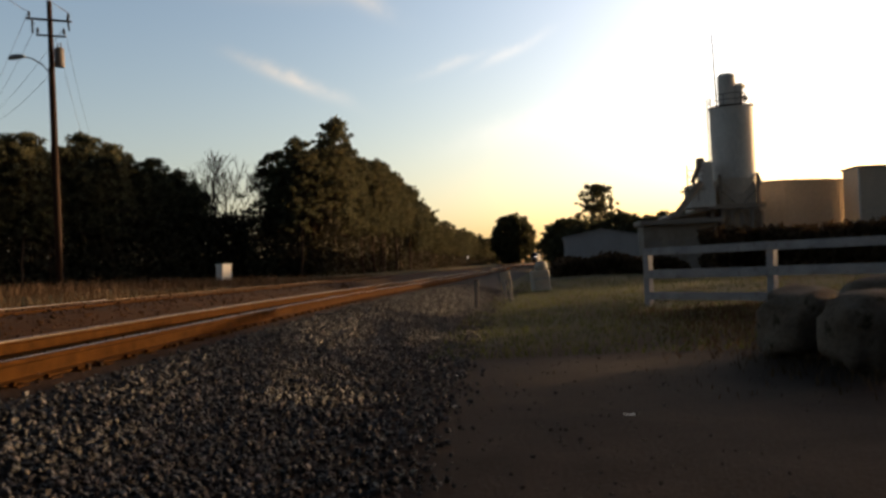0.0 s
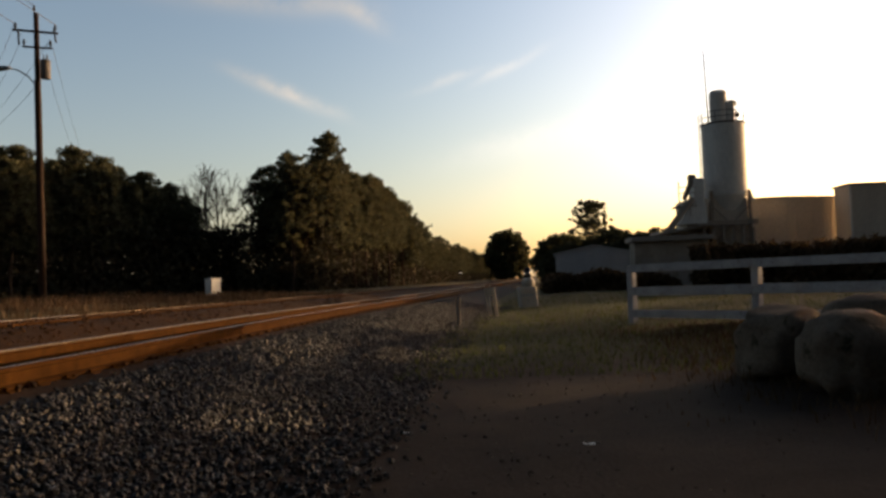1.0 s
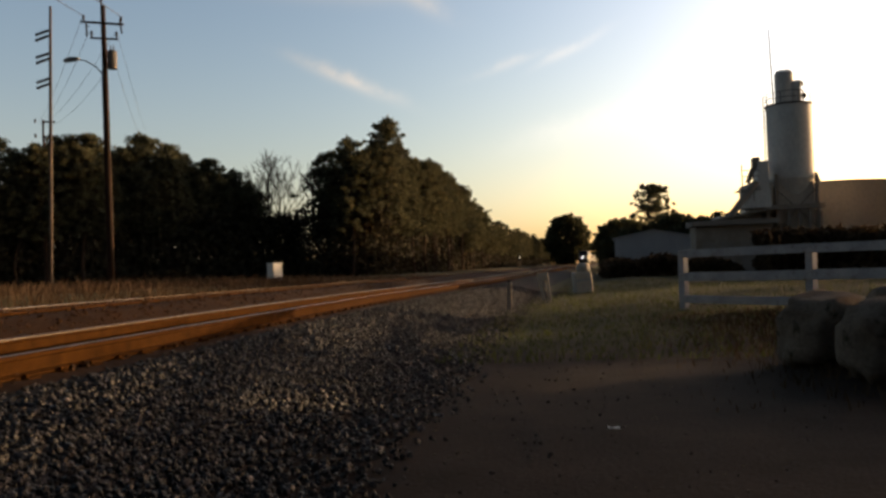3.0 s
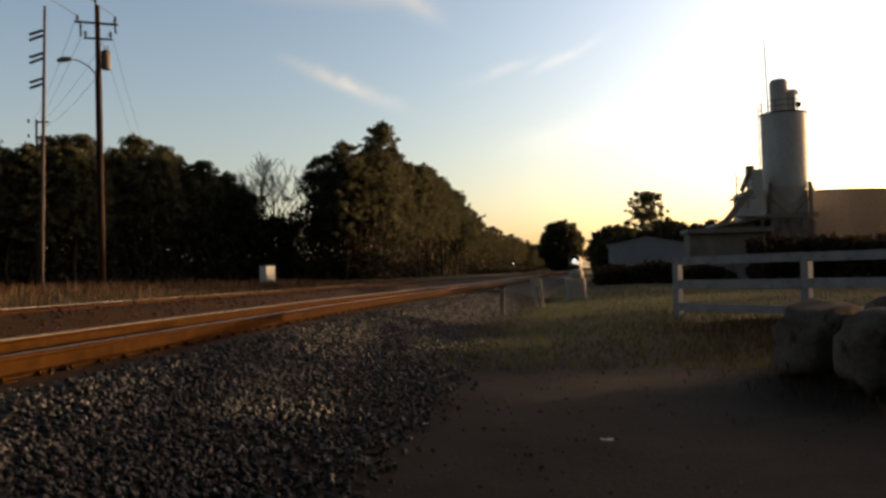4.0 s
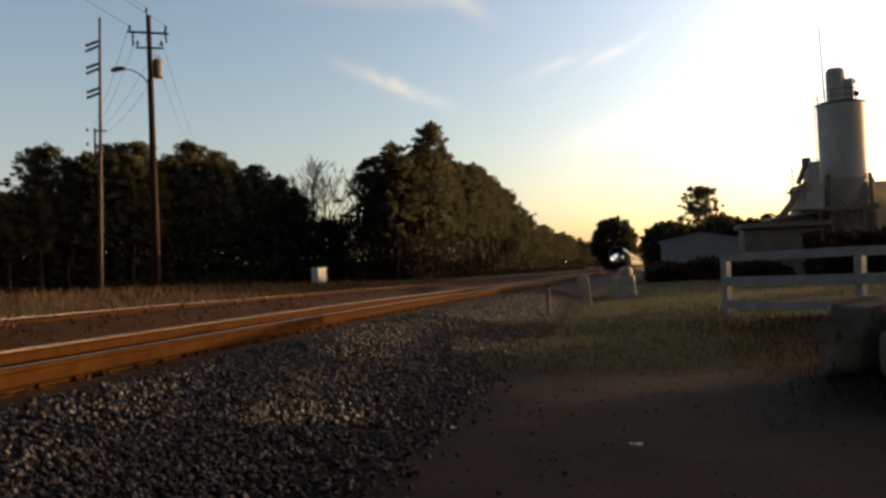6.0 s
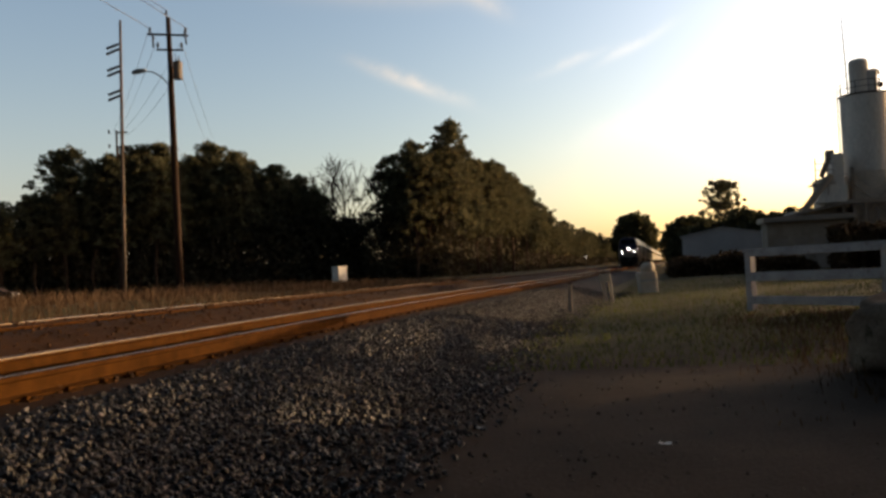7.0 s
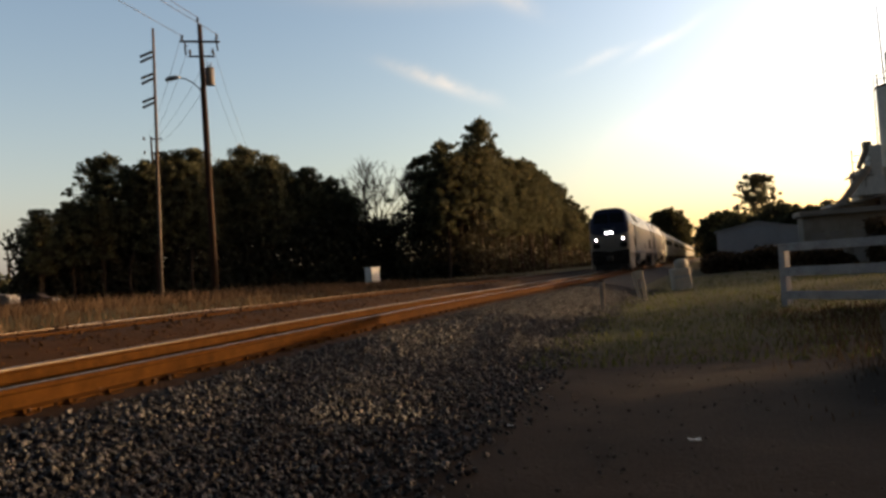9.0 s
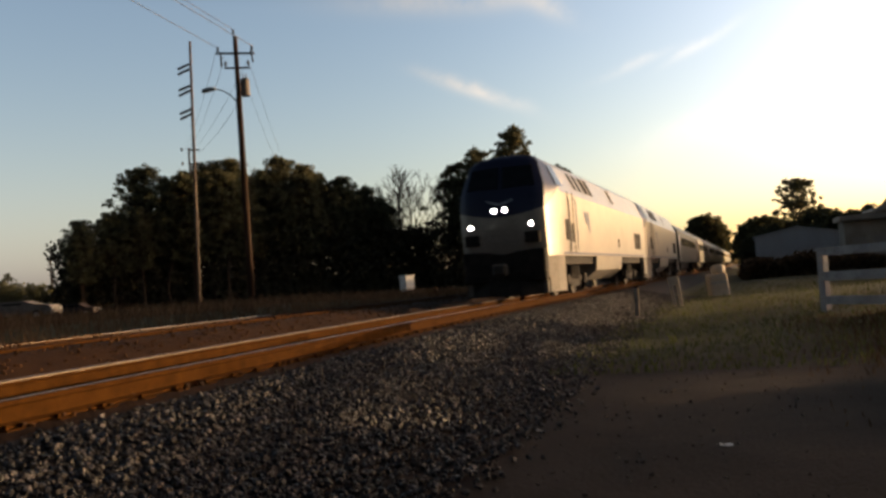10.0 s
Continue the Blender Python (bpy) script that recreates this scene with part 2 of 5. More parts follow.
def part(name, bm, material, parent=None, label="", smooth=False):
    ob = new(name, bm if isinstance(bm, bpy.types.Mesh) else bm_mesh(name, bm, material, smooth))
    if parent:
        ob.parent = parent
    if label:
        ob["label"] = label
    return ob


def py_mesh(name, verts, faces, material, smooth=False):
    me = bpy.data.meshes.new(name)
    me.from_pydata(verts if isinstance(verts, list) else verts.tolist(), [], faces if isinstance(faces, list) else faces.tolist())
    me.materials.append(material)
    if smooth:
        me.shade_smooth()
    me.update()
    return me


def thing(name, m, label, category, group="", kind=""):
    ob = new(name)
    ob.matrix_world = m
    return tagged(ob, label, category, group, kind)


def box(bm, x0, y0, z0, x1, y1, z1, bevel=0.0, m=None):
    made = bmesh.ops.create_cube(bm, size=1.0)["verts"]
    for v in made:
        v.co = Vector((x0 + (v.co.x + 0.5) * (x1 - x0), y0 + (v.co.y + 0.5) * (y1 - y0), z0 + (v.co.z + 0.5) * (z1 - z0)))
    if bevel:
        edges = list({e for v in made for e in v.link_edges})
        made = [v for v in bmesh.ops.bevel(bm, geom=edges, offset=bevel, segments=1, affect="EDGES")["verts"]]
    if m:
        bmesh.ops.transform(bm, matrix=m, verts=list({v for v in made if v.is_valid}))
    return bm


def tube(bm, pts, radii, sides=8, cap=True):
    """A tapered tube through points."""
    rings = []
    pts = [Vector(p) for p in pts]
    for k, p in enumerate(pts):
        d = (pts[min(k + 1, len(pts) - 1)] - pts[max(k - 1, 0)]).normalized()
        a = d.cross(Vector((0, 0, 1)) if abs(d.z) < 0.9 else Vector((1, 0, 0))).normalized()
        b = d.cross(a)
        r = radii[k] if isinstance(radii, (list, tuple)) else radii
        rings.append([bm.verts.new(p + (a * math.cos(q) + b * math.sin(q)) * r) for q in (2 * math.pi * s / sides for s in range(sides))])
    for r0, r1 in zip(rings, rings[1:]):
        for s in range(sides):
            bm.faces.new((r0[s], r0[(s + 1) % sides], r1[(s + 1) % sides], r1[s]))
    if cap:
        bm.faces.new(rings[0][::-1])
        bm.faces.new(rings[-1])
    return bm


def cyl(bm, x, y, z0, z1, r0, r1=None, sides=24):
    return tube(bm, [(x, y, z0), (x, y, z1)], [r0, r0 if r1 is None else r1], sides)


def loft(bm, rings, close=True, cap0=False, cap1=False):
    vs = [[bm.verts.new(p) for p in r] for r in rings]
    n = len(vs[0])
    for a, b in zip(vs, vs[1:]):
        for s in range(n if close else n - 1):
            t = (s + 1) % n
            bm.faces.new((a[s], a[t], b[t], b[s]))
    if cap0:
        bm.faces.new(vs[0][::-1])
    if cap1:
        bm.faces.new(vs[-1])
    return bm


# ---- the line of the railway ----
RAIL_TOP, GAUGE = 0.66, 1.51


def cx(y):
    """Centre of the near track: straight past the camera, then bending to the right."""
    return -5.71 + 0.027 * ((y - 20) + math.sqrt((y - 20) ** 2 + 36)) + 0.5 * smooth(15, 48, y)


def heading(y):
    return math.degrees(math.atan((cx(y + 0.5) - cx(y - 0.5))))


def smooth(a, b, x):
    t = min(max((x - a) / (b - a), 0.0), 1.0)
    return t * t * (3 - 2 * t)


SPACING2, RISE2 = -4.6, 0.14   # the second track: beside the first, a little higher


def land(x, y):
    u = x - cx(y)
    z = 0.0
    z += 0.425 * smooth(4.0, 1.6, u)                       # ballast shoulder
    z += (RISE2 + 0.165) * smooth(-2.0, -3.3, u)          # the second track lies buried to its railheads
    z -= 0.48 * smooth(-6.4, -8.6, u)                       # ditch
    z += 0.55 * smooth(-8.6, -15.0, u) * smooth(75, 40, y)  # grassy bank
    z += 0.25 * smooth(-13.0, -24.0, u) * smooth(55, 80, y)
    far = smooth(6, 12, abs(u))
    z += 0.10 * far * noise.noise((x * 0.13, y * 0.13, 3.0)) + 0.03 * noise.noise((x * 0.9, y * 0.9, 7.0)) * smooth(3.2, 5.0, abs(u))
    z += 0.12 * smooth(4, 9, u) * smooth(8, 20, y)
    return z


# ---- ground ----
def ground_mat():
    m = mat("earth", (0.02, 0.0135, 0.0095), (0.05, 0.034, 0.024), rough=0.95, scale=0.9, fine=22, bump=0.7, spots=((0.12, 0.1, 0.085), 30, 0.3))
    n = Nodes(m.node_tree)
    b = m.node_tree.nodes["Principled BSDF"]
    base = b.inputs["Base Color"].links[0].from_socket
    co = n.add("ShaderNodeTexCoord").outputs["Object"]
    xyz = n.add("ShaderNodeSeparateXYZ")
    n.link(co, xyz.inputs[0])
    patch = n.add("ShaderNodeTexNoise", Scale=0.5, Detail=6.0, Roughness=0.65)
    n.link(co, patch.inputs["Vector"])
    # turf beyond the bare yard, on both sides of the line
    yy = n.math("MULTIPLY", n.math("SUBTRACT", xyz.outputs[1], 9.0), 0.09, True)
    turf = n.math("MULTIPLY", n.math("SUBTRACT", n.math("ADD", patch.outputs["Fac"], yy), 0.75), 3.0, True)
    grass = n.mix(patch.outputs["Fac"], (0.035, 0.045, 0.016), (0.1, 0.08, 0.04))
    n.link(n.mix(turf, base, grass), b.inputs["Base Color"])
    return m


def axis(stops):
    """Uneven grid lines: (start, end, step) stretches."""
    out = []
    for a, b, s in stops:
        k = max(1, round((b - a) / s))
        out += [a + (b - a) * i / k for i in range(k)]
    return out + [stops[-1][1]]


def build_ground():
    us = axis([(-1500, -300, 300), (-300, -60, 40), (-60, -20, 4), (-20, 6, 0.4), (6, 24, 1.0), (24, 90, 8), (90, 300, 42), (300, 1500, 300)])
    ys = axis([(-300, -40, 65), (-40, -4, 6), (-4, 30, 0.6), (30, 90, 2.0), (90, 300, 15), (300, 900, 75), (900, 3000, 525)])
    verts = [(u + cx(y), y, land(u + cx(y), y)) for y in ys for u in us]
    w = len(us)
    faces = [(j * w + i, j * w + i + 1, (j + 1) * w + i + 1, (j + 1) * w + i) for j in range(len(ys) - 1) for i in range(w - 1)]
    ob = new("ground", py_mesh("ground", verts, faces, ground_mat(), True))
    tagged(ob, "brown earth yard with patchy grass sloping beside the railway", "ground", kind="structure")


build_ground()


def bed_sheet(name, u0, u1, label, material):
    """A strip of crushed stone along the line, just above the earth."""
    us = axis([(u0, u1, 0.3)])
    ys = axis([(-30, 60, 1.0), (60, 520, 8.0)])
    verts = []
    for y in ys:
        for u in us:
            edge = smooth(0.0, 0.5, min(u + 7.6, 3.7 - u))
            verts.append((u + cx(y), y, land(u + cx(y), y) - 0.05 + 0.07 * edge + 0.012 * noise.noise((u * 3, y * 3, 1))))
    w = len(us)
    faces = [(j * w + i, j * w + i + 1, (j + 1) * w + i + 1, (j + 1) * w + i) for j in range(len(ys) - 1) for i in range(w - 1)]
    tagged(new(name, py_mesh(name, verts, faces, material, True)), label, "ballast", kind="structure")


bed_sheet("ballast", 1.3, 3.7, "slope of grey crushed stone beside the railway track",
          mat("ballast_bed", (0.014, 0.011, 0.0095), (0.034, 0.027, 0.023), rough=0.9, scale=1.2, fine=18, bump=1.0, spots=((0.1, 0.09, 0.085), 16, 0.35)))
bed_sheet("track_bed", -7.6, 1.3, "rust-brown stone and grit between the rails",
          mat("rusty_bed", (0.018, 0.0072, 0.002), (0.042, 0.0172, 0.0052), rough=0.95, scale=1.6, fine=20, bump=1.0, spots=((0.066, 0.032, 0.012), 14, 0.35)))


def stone_field(name, label, count, place, size, material, seed, sink=0.0):
    """Many small angular stones in one mesh. place(rng) gives u and y."""
    rng = np.random.default_rng(seed)
    base = np.array([(0, 0, 1), (.9, 0, .25), (.2, .85, .3), (-.75, .5, .2), (-.7, -.55, .3), (.3, -.9, .2), (.5, .4, -.7), (-.5, .1, -.7), (.1, -.5, -.7)])
    tris = [(0, 1, 2), (0, 2, 3), (0, 3, 4), (0, 4, 5), (0, 5, 1), (1, 6, 2), (2, 6, 7), (2, 7, 3), (3, 7, 4), (4, 7, 8), (4, 8, 5), (5, 8, 1), (1, 8, 6), (6, 8, 7)]
    spots = np.array([place(rng) for _ in range(count)])
    s = size * rng.uniform(0.55, 1.4, count)
    xs = np.array([u + cx(y) for u, y in spots])
    zs = np.array([land(x, y) for x, (u, y) in zip(xs, spots)]) + 0.02 * (1 - sink) + s * (rng.uniform(-0.25, 0.7, count) - sink * 0.55)
    turn = np.linalg.qr(rng.normal(0, 1, (count, 3, 3)))[0]
    turn *= np.sign(np.linalg.det(turn))[:, None, None]
    p = base[None] * rng.uniform(0.7, 1.25, (count, 9, 1)) * (s[:, None] * rng.uniform(0.7, 1.2, (count, 3)))[:, None, :]
    p = np.einsum("nvi,nji->nvj", p, turn) + np.stack([xs, spots[:, 1], zs], -1)[:, None, :]
    verts = p.reshape(-1, 3)
    faces = (np.array(tris)[None] + 9 * np.arange(count)[:, None, None]).reshape(-1, 3)
    ob = new(name, py_mesh(name, verts, faces, material))
    tagged(ob, label, "gravel", kind="stuff")


M_PEBBLE = mat("dusty_pebble", (0.045, 0.035, 0.028), (0.13, 0.108, 0.092), rough=0.9, scale=3, fine=40, bump=0.2, island=0.5)
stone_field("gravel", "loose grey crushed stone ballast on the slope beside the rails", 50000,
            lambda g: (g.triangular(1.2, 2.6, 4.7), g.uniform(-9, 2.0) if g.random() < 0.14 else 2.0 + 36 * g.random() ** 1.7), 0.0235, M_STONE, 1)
stone_field("gravel_between_rails", "rust-stained crushed stone between and beyond the rails", 9000,
            lambda g: (g.uniform(-7.2, 0.95), 4.0 + 40 * g.random() ** 1.4), 0.03, mat("rusty_ballast_stone", (0.03, 0.0135, 0.005), (0.07, 0.033, 0.013), rough=0.85, scale=2.0, fine=60, bump=0.3, island=0.5), 2)

stone_field("strayed_gravel", "crushed stone strayed from the ballast onto the earth", 1500,
            lambda g: (3.3 + 3.4 * g.random() ** 1.9, 2.3 + 26 * g.random() ** 1.5), 0.017, M_PEBBLE, 4, 0.8)
stone_field("pebbles", "scattered pebbles and grit pressed into the bare earth", 900,
            lambda g: (4.0 + 6.5 * g.random() ** 1.4, 2.5 + 22 * g.random() ** 1.5), 0.011, M_PEBBLE, 3, 1.0)


# ---- tracks ----
M_DULLTOP = mat("rusty_railhead", (0.026, 0.013, 0.006), (0.06, 0.033, 0.018), rough=0.8, metal=0.0, scale=0.8, fine=30, bump=0.1, stretch=(1, 0.3, 1))
# pale metal that paints the glint on the second track's far rail
M_GLINTTOP = mat("painted_railhead_glint", (0.5, 0.45, 0.4), (0.7, 0.65, 0.58), rough=0.3, metal=0.9, scale=2.0, fine=30, bump=0.05, stretch=(1, 0.15, 1))


def rail_mesh(shift, lift, top, tilt=0.0, gauge=False, span=None):
    """One rail as a strip along the line: foot, web and head, or its worn top alone."""
    ys = axis([(*span, 1.0)] if span else [(-40, 20, 2.0), (20, 100, 2.5), (100, 520, 10)])
    if gauge:
        prof = [(0.0365, -0.005), (0.0385, -0.006), (0.0385, -0.015), (0.0365, -0.016)]
    elif top:
        prof = [(-0.02, 0.0005), (-0.018, 0.0035), (0.006, 0.0035), (0.008, 0.0005)]
    else:
        prof = [(-0.075, -0.205), (-0.075, -0.188), (-0.012, -0.165), (-0.009, -0.055), (-0.036, -0.042), (-0.036, -0.006), (-0.030, 0.0),
                (0.030, 0.0), (0.036, -0.006), (0.036, -0.042), (0.009, -0.055), (0.012, -0.165), (0.075, -0.188), (0.075, -0.205)]
    bm = bmesh.new()
    loft(bm, [[(cx(y) + shift + a, y, RAIL_TOP + lift + b - a * tilt) for a, b in prof] for y in ys], close=True, cap0=True, cap1=True)
    return bm


GLINT_SPAN = (14.0, 20.5)   # the stretch of railhead whose glint is put into its colour


def build_track(shift, lift, label, ties, tilt):
    track = thing("railway_track", pose(0, 0, 0), label, "railway track", "tracks of the line")
    for side in (-0.5, 0.5):
        r = part("rail", rail_mesh(shift + side * GAUGE, lift, False, tilt), M_RAIL, track)
        part("railhead", rail_mesh(shift + side * GAUGE, lift, True, tilt), M_RAILTOP if ties > 0 else M_DULLTOP, r, "worn bright running surface" if ties > 0 else "dull rust-filmed running surface")
        if ties < 0 and side < 0:
            part("railhead", rail_mesh(shift + side * GAUGE, lift + 0.004, True, tilt, span=GLINT_SPAN), M_GLINTTOP, r, "short stretch of the head with a glint put into its colour")
        if side < 0:
            part("gauge_face", rail_mesh(shift + side * GAUGE, lift, False, 0.0, True), M_GAUGE, r, "flange-polished inner face")
    bm = bmesh.new()
    box(bm, -1.3, -0.115, -0.16, 1.3, 0.115, 0.0, 0.012)
    tie_mesh = bm_mesh("tie", bm, M_TIE)
    bm = bmesh.new()
    box(bm, -0.17, -0.09, 0.0, 0.17, 0.09, 0.018)
    for s in (-0.1, 0.1):
        box(bm, s - 0.018, -0.05, 0.018, s + 0.018, -0.015, 0.05)
    plate_mesh = bm_mesh("tie_plate", bm, M_RAIL)
    y = -8.0
    while y < ties:
        m = pose(cx(y) + shift, y, RAIL_TOP + lift - 0.223, 0, 0, -heading(y) + random.uniform(-0.6, 0.6))
        t = part("tie", tie_mesh, None, track)
        t.matrix_world = m
        y += 0.53
        if y < 50:
            for side in (-0.5, 0.5):
                part("tie_plate", plate_mesh, None, t).location = (side * GAUGE, 0, 0)
    return track


build_track(0.0, 0.0, "railway track with rusty brown rails on dark wooden ties", 90, 0.02)
build_track(SPACING2, RISE2, "second railway track sunk in stone with dull railheads", -7, 0.08)


# ---- train ----
def body_ring(y, half, low, squeeze=1.0, top=4.46):
    """Cross-section of the locomotive: upright sides, canted upper sides, curved roof."""
    prof = [(half, low), (half, 1.9), (half, 2.7), (half, 3.25), (half - 0.09, 3.45), (half - 0.38, 4.14), (half - 0.6, 4.33), (0.45, top - 0.03), (0.0, top)]
    right = [(a * squeeze, y, b) for a, b in prof]
    return right + [(-a, yy, b) for a, yy, b in right[-2::-1]]


def front_grid(levels, cols=17):
    """Nearly flat nose with tight corners; levels: (z, setback, half width, rise towards the corners)."""
    rows = []
    for z, back, half, rise in levels:
        row = []
        for k in range(cols):
            a = 2 * k / (cols - 1) - 1
            row.append((a * half, back + 0.10 * a * a + 0.14 * abs(a) ** 10, z + rise * a * a))
        rows.append(row)
    return rows


def wheel_mesh(r=0.5, wide=0.13):
    bm = bmesh.new()
    prof = [(r * 0.12, -wide * 0.7), (r * 0.3, -wide * 0.6), (r * 0.8, -wide * 0.25), (r * 0.86, -wide * 0.5), (r, -wide * 0.5), (r, wide * 0.35), (r * 1.06, wide * 0.42), (r * 1.06, wide * 0.5), (r * 0.1, wide * 0.5)]
    n = 20
    loft(bm, [[(b, a * math.cos(2 * math.pi * k / n), a * math.sin(2 * math.pi * k / n)) for a, b in prof] for k in range(n)] + [[(b, a, 0.0) for a, b in prof]], close=False)
    return bm


def bogie(parent, y, wheel_r=0.5, base=2.7):
    """A four-wheeled truck: side frames, springs, axle boxes and wheels."""
    bm = bmesh.new()
    for s in (-1, 1):
        box(bm, s * 1.12 - 0.07, y - base / 2 - 0.35, 0.42, s * 1.12 + 0.07, y + base / 2 + 0.35, 0.62, 0.03)
        box(bm, s * 1.12 - 0.09, y - 0.75, 0.25, s * 1.12 + 0.09, y + 0.75, 0.45, 0.03)
        for k in (-0.45, 0, 0.45):
            cyl(bm, s * 1.16, y + k, 0.5, 0.95, 0.1, sides=10)
        for k in (-1, 1):
            box(bm, s * 1.2 - 0.1, y + k * base / 2 - 0.17, 0.33, s * 1.2 + 0.1, y + k * base / 2 + 0.17, 0.68, 0.03)
    box(bm, -1.1, y - 0.3, 0.4, 1.1, y + 0.3, 0.85, 0.03)
    b = part("bogie", bm, M_BLACK, parent, "dark grimy truck frame")
    me = bm_mesh("wheel", wheel_mesh(wheel_r), M_DARKSTEEL, False)
    for k in (-1, 1):
        for s in (-1, 1):
            w = part("wheel", me, None, b)
            w.matrix_local = pose(s * 0.755, y + k * base / 2, wheel_r, 0, 0, 0 if s < 0 else 180)


LOCO_LEN, COACH_LEN = 21.0, 25.6


def build_loco(lead):
    t = thing("locomotive", pose(0, 0, 0), "silver diesel locomotive with a navy blue nose and glowing headlights" if lead else "silver diesel locomotive coupled behind the leading one", "locomotive", "train")
    half = 1.5
    lower = bmesh.new()
    loft(lower, [body_ring(y, half, 1.25, q) for y, q in ((1.5, 0.985), (1.9, 1.0), (20.3, 1.0), (20.8, 0.97))], close=False, cap1=True)
    part("body", lower, M_SILVER, t)
    # nose: silver below, navy above, the edge between them rising to the corners
    hn = half * 0.875
    silver = front_grid([(1.25, 0.10, hn, 0), (1.6, 0.05, hn, 0), (2.1, 0.0, hn, 0), (2.4, 0.0, hn, 0.02), (2.5, 0.0, hn, 0.22)])
    part("nose", loft(bmesh.new(), silver[::-1], close=False), M_SILVER, t, smooth=True)
    navy = front_grid([(2.5, 0.0, hn, 0.22), (2.85, 0.03, hn, 0.14), (3.2, 0.13, hn, 0.05), (3.45, 0.22, half * 0.85, 0), (4.14, 0.5, half * 0.72, 0), (4.33, 0.64, half * 0.6, 0), (4.43, 0.95, half * 0.36, 0)])
    part("nose_hood", loft(bmesh.new(), navy[::-1], close=False), M_NAVY, t, "dark navy blue upper nose", smooth=True)
    ring = body_ring(1.5, half, 1.25, 0.985)
    for s in (-1, 1):   # cheeks between the nose and the side, the silver sweeping up to the window sill
        k = -1 if s > 0 else 0
        bow = half * 0.985 * 0.972   # the cheek bulges a little on its way back
        rows = [[row[k], (s * bow, 0.85, (row[k][2] + z) / 2 + 0.03), (s * half * 0.985, 1.5, z)] for row, z in zip(silver, (1.25, 1.6, 2.15, 2.75, 3.38))]
        part("cheek", loft(bmesh.new(), rows if s > 0 else rows[::-1], close=False), M_SILVER, t, smooth=True)
        rows = []
        for row, j, z in zip(navy, (3, 3, 3, 4, 5, 6, 7), (3.38, 3.4, 3.42, 3.45, None, None, None)):
            side = (s * ring[j][0], 1.5, z or ring[j][2])
            mid = Vector(row[k]).lerp(Vector(side), 0.5)
            rows.append([row[k], (mid.x + s * (0.06 if z else 0.02), mid.y, mid.z), side])
        part("hood_side", loft(bmesh.new(), rows if s > 0 else rows[::-1], close=False), M_NAVY, t, smooth=True)
    rows = [navy[-1], [(-0.4 + 0.05 * k, 1.5, 4.44) for k in range(17)]]
    part("brow", loft(bmesh.new(), rows[::-1], close=False), M_NAVY, t)
    # cab side windows
    for s in (-1, 1):
        bm = bmesh.new()
        quad = [(half - 0.09, 1.53, 3.47), (half - 0.09, 2.4, 3.47), (half - 0.37, 2.2, 4.12), (half - 0.37, 1.53, 4.12)]
        vs = [bm.verts.new((s * (x + 0.012), y, z)) for x, y, z in quad]
        bm.faces.new(vs if s > 0 else vs[::-1])
        part("side_window", bm, M_GLASS, t)
    for s in (-1, 1):
        bm = bmesh.new()
        quad = [(s * 0.06, 0.185, 3.35), (s * 1.06, 0.27, 3.37), (s * 0.94, 0.50, 4.0), (s * 0.06, 0.445, 4.02)]
        vs = [bm.verts.new(Vector(p) + Vector((0, -0.03, 0.02))) for p in quad]
        ex = bmesh.ops.extrude_face_region(bm, geom=[bm.faces.new(vs if s > 0 else vs[::-1])])
        bmesh.ops.translate(bm, vec=(0, 0.06, -0.03), verts=[v for v in ex["geom"] if isinstance(v, bmesh.types.BMVert)])
        part("windshield", bm, M_GLASS, t)
    # white chevron mark on the nose
    bm = bmesh.new()
    for s in (-1, 1):
        vs = [bm.verts.new(p) for p in ((s * 0.02, 0.0, 2.82), (s * 0.42, 0.03, 2.98), (s * 0.4, 0.045, 3.02), (s * 0.02, 0.03, 2.91))]
        bm.faces.new(vs if s > 0 else vs[::-1])
    part("nose_mark", bm, M_STEEL, t)
    # pilot, plough, coupler, grilles
    bm = bmesh.new()
    box(bm, -1.27, 0.08, 0.55, 1.27, 0.9, 1.5, 0.04)
    loft(bm, [[(-1.3, 0.4, 0.14), (-0.5, -0.05, 0.14), (0.5, -0.05, 0.14), (1.3, 0.4, 0.14)], [(-1.3, 0.4, 0.62), (-0.5, 0.1, 0.62), (0.5, 0.1, 0.62), (1.3, 0.4, 0.62)]], close=True, cap0=True, cap1=True)
    part("pilot", bm, M_BLACK, t, "black snow plough pilot")
    bm = bmesh.new()
    box(bm, -0.14, -0.42, 0.78, 0.14, 0.3, 1.06, 0.04)
    box(bm, -0.22, -0.5, 0.74, 0.22, -0.25, 1.1, 0.06)
    part("coupler", bm, M_DARKSTEEL, t)
    for s in (-1, 1):
        bm = bmesh.new()
        box(bm, s * 0.93 - 0.23, 0.0, 1.68, s * 0.93 + 0.23, 0.3, 2.02, 0.02)
        part("nose_grille", bm, M_BLACK, t)
        bm = bmesh.new()
        plan = [(1.24, 0.3), (1.44, 0.95), (1.5, 1.65), (1.32, 1.65), (1.26, 1.0), (1.1, 0.3)]
        loft(bm, [[(s * a, b, z) for a, b in (plan if s > 0 else plan[::-1])] for z in (0.18, 1.26)], cap0=True, cap1=True)
        part("side_step", bm, M_STEP, t)
        bm = bmesh.new()
        box(bm, s * 1.41 - 0.09, 19.7, 0.4, s * 1.41 + 0.09, 20.7, 1.26, 0.03)
        part("side_step", bm, M_STEP, t)
    lamp_mat = M_HEAD if lead else M_GLASS
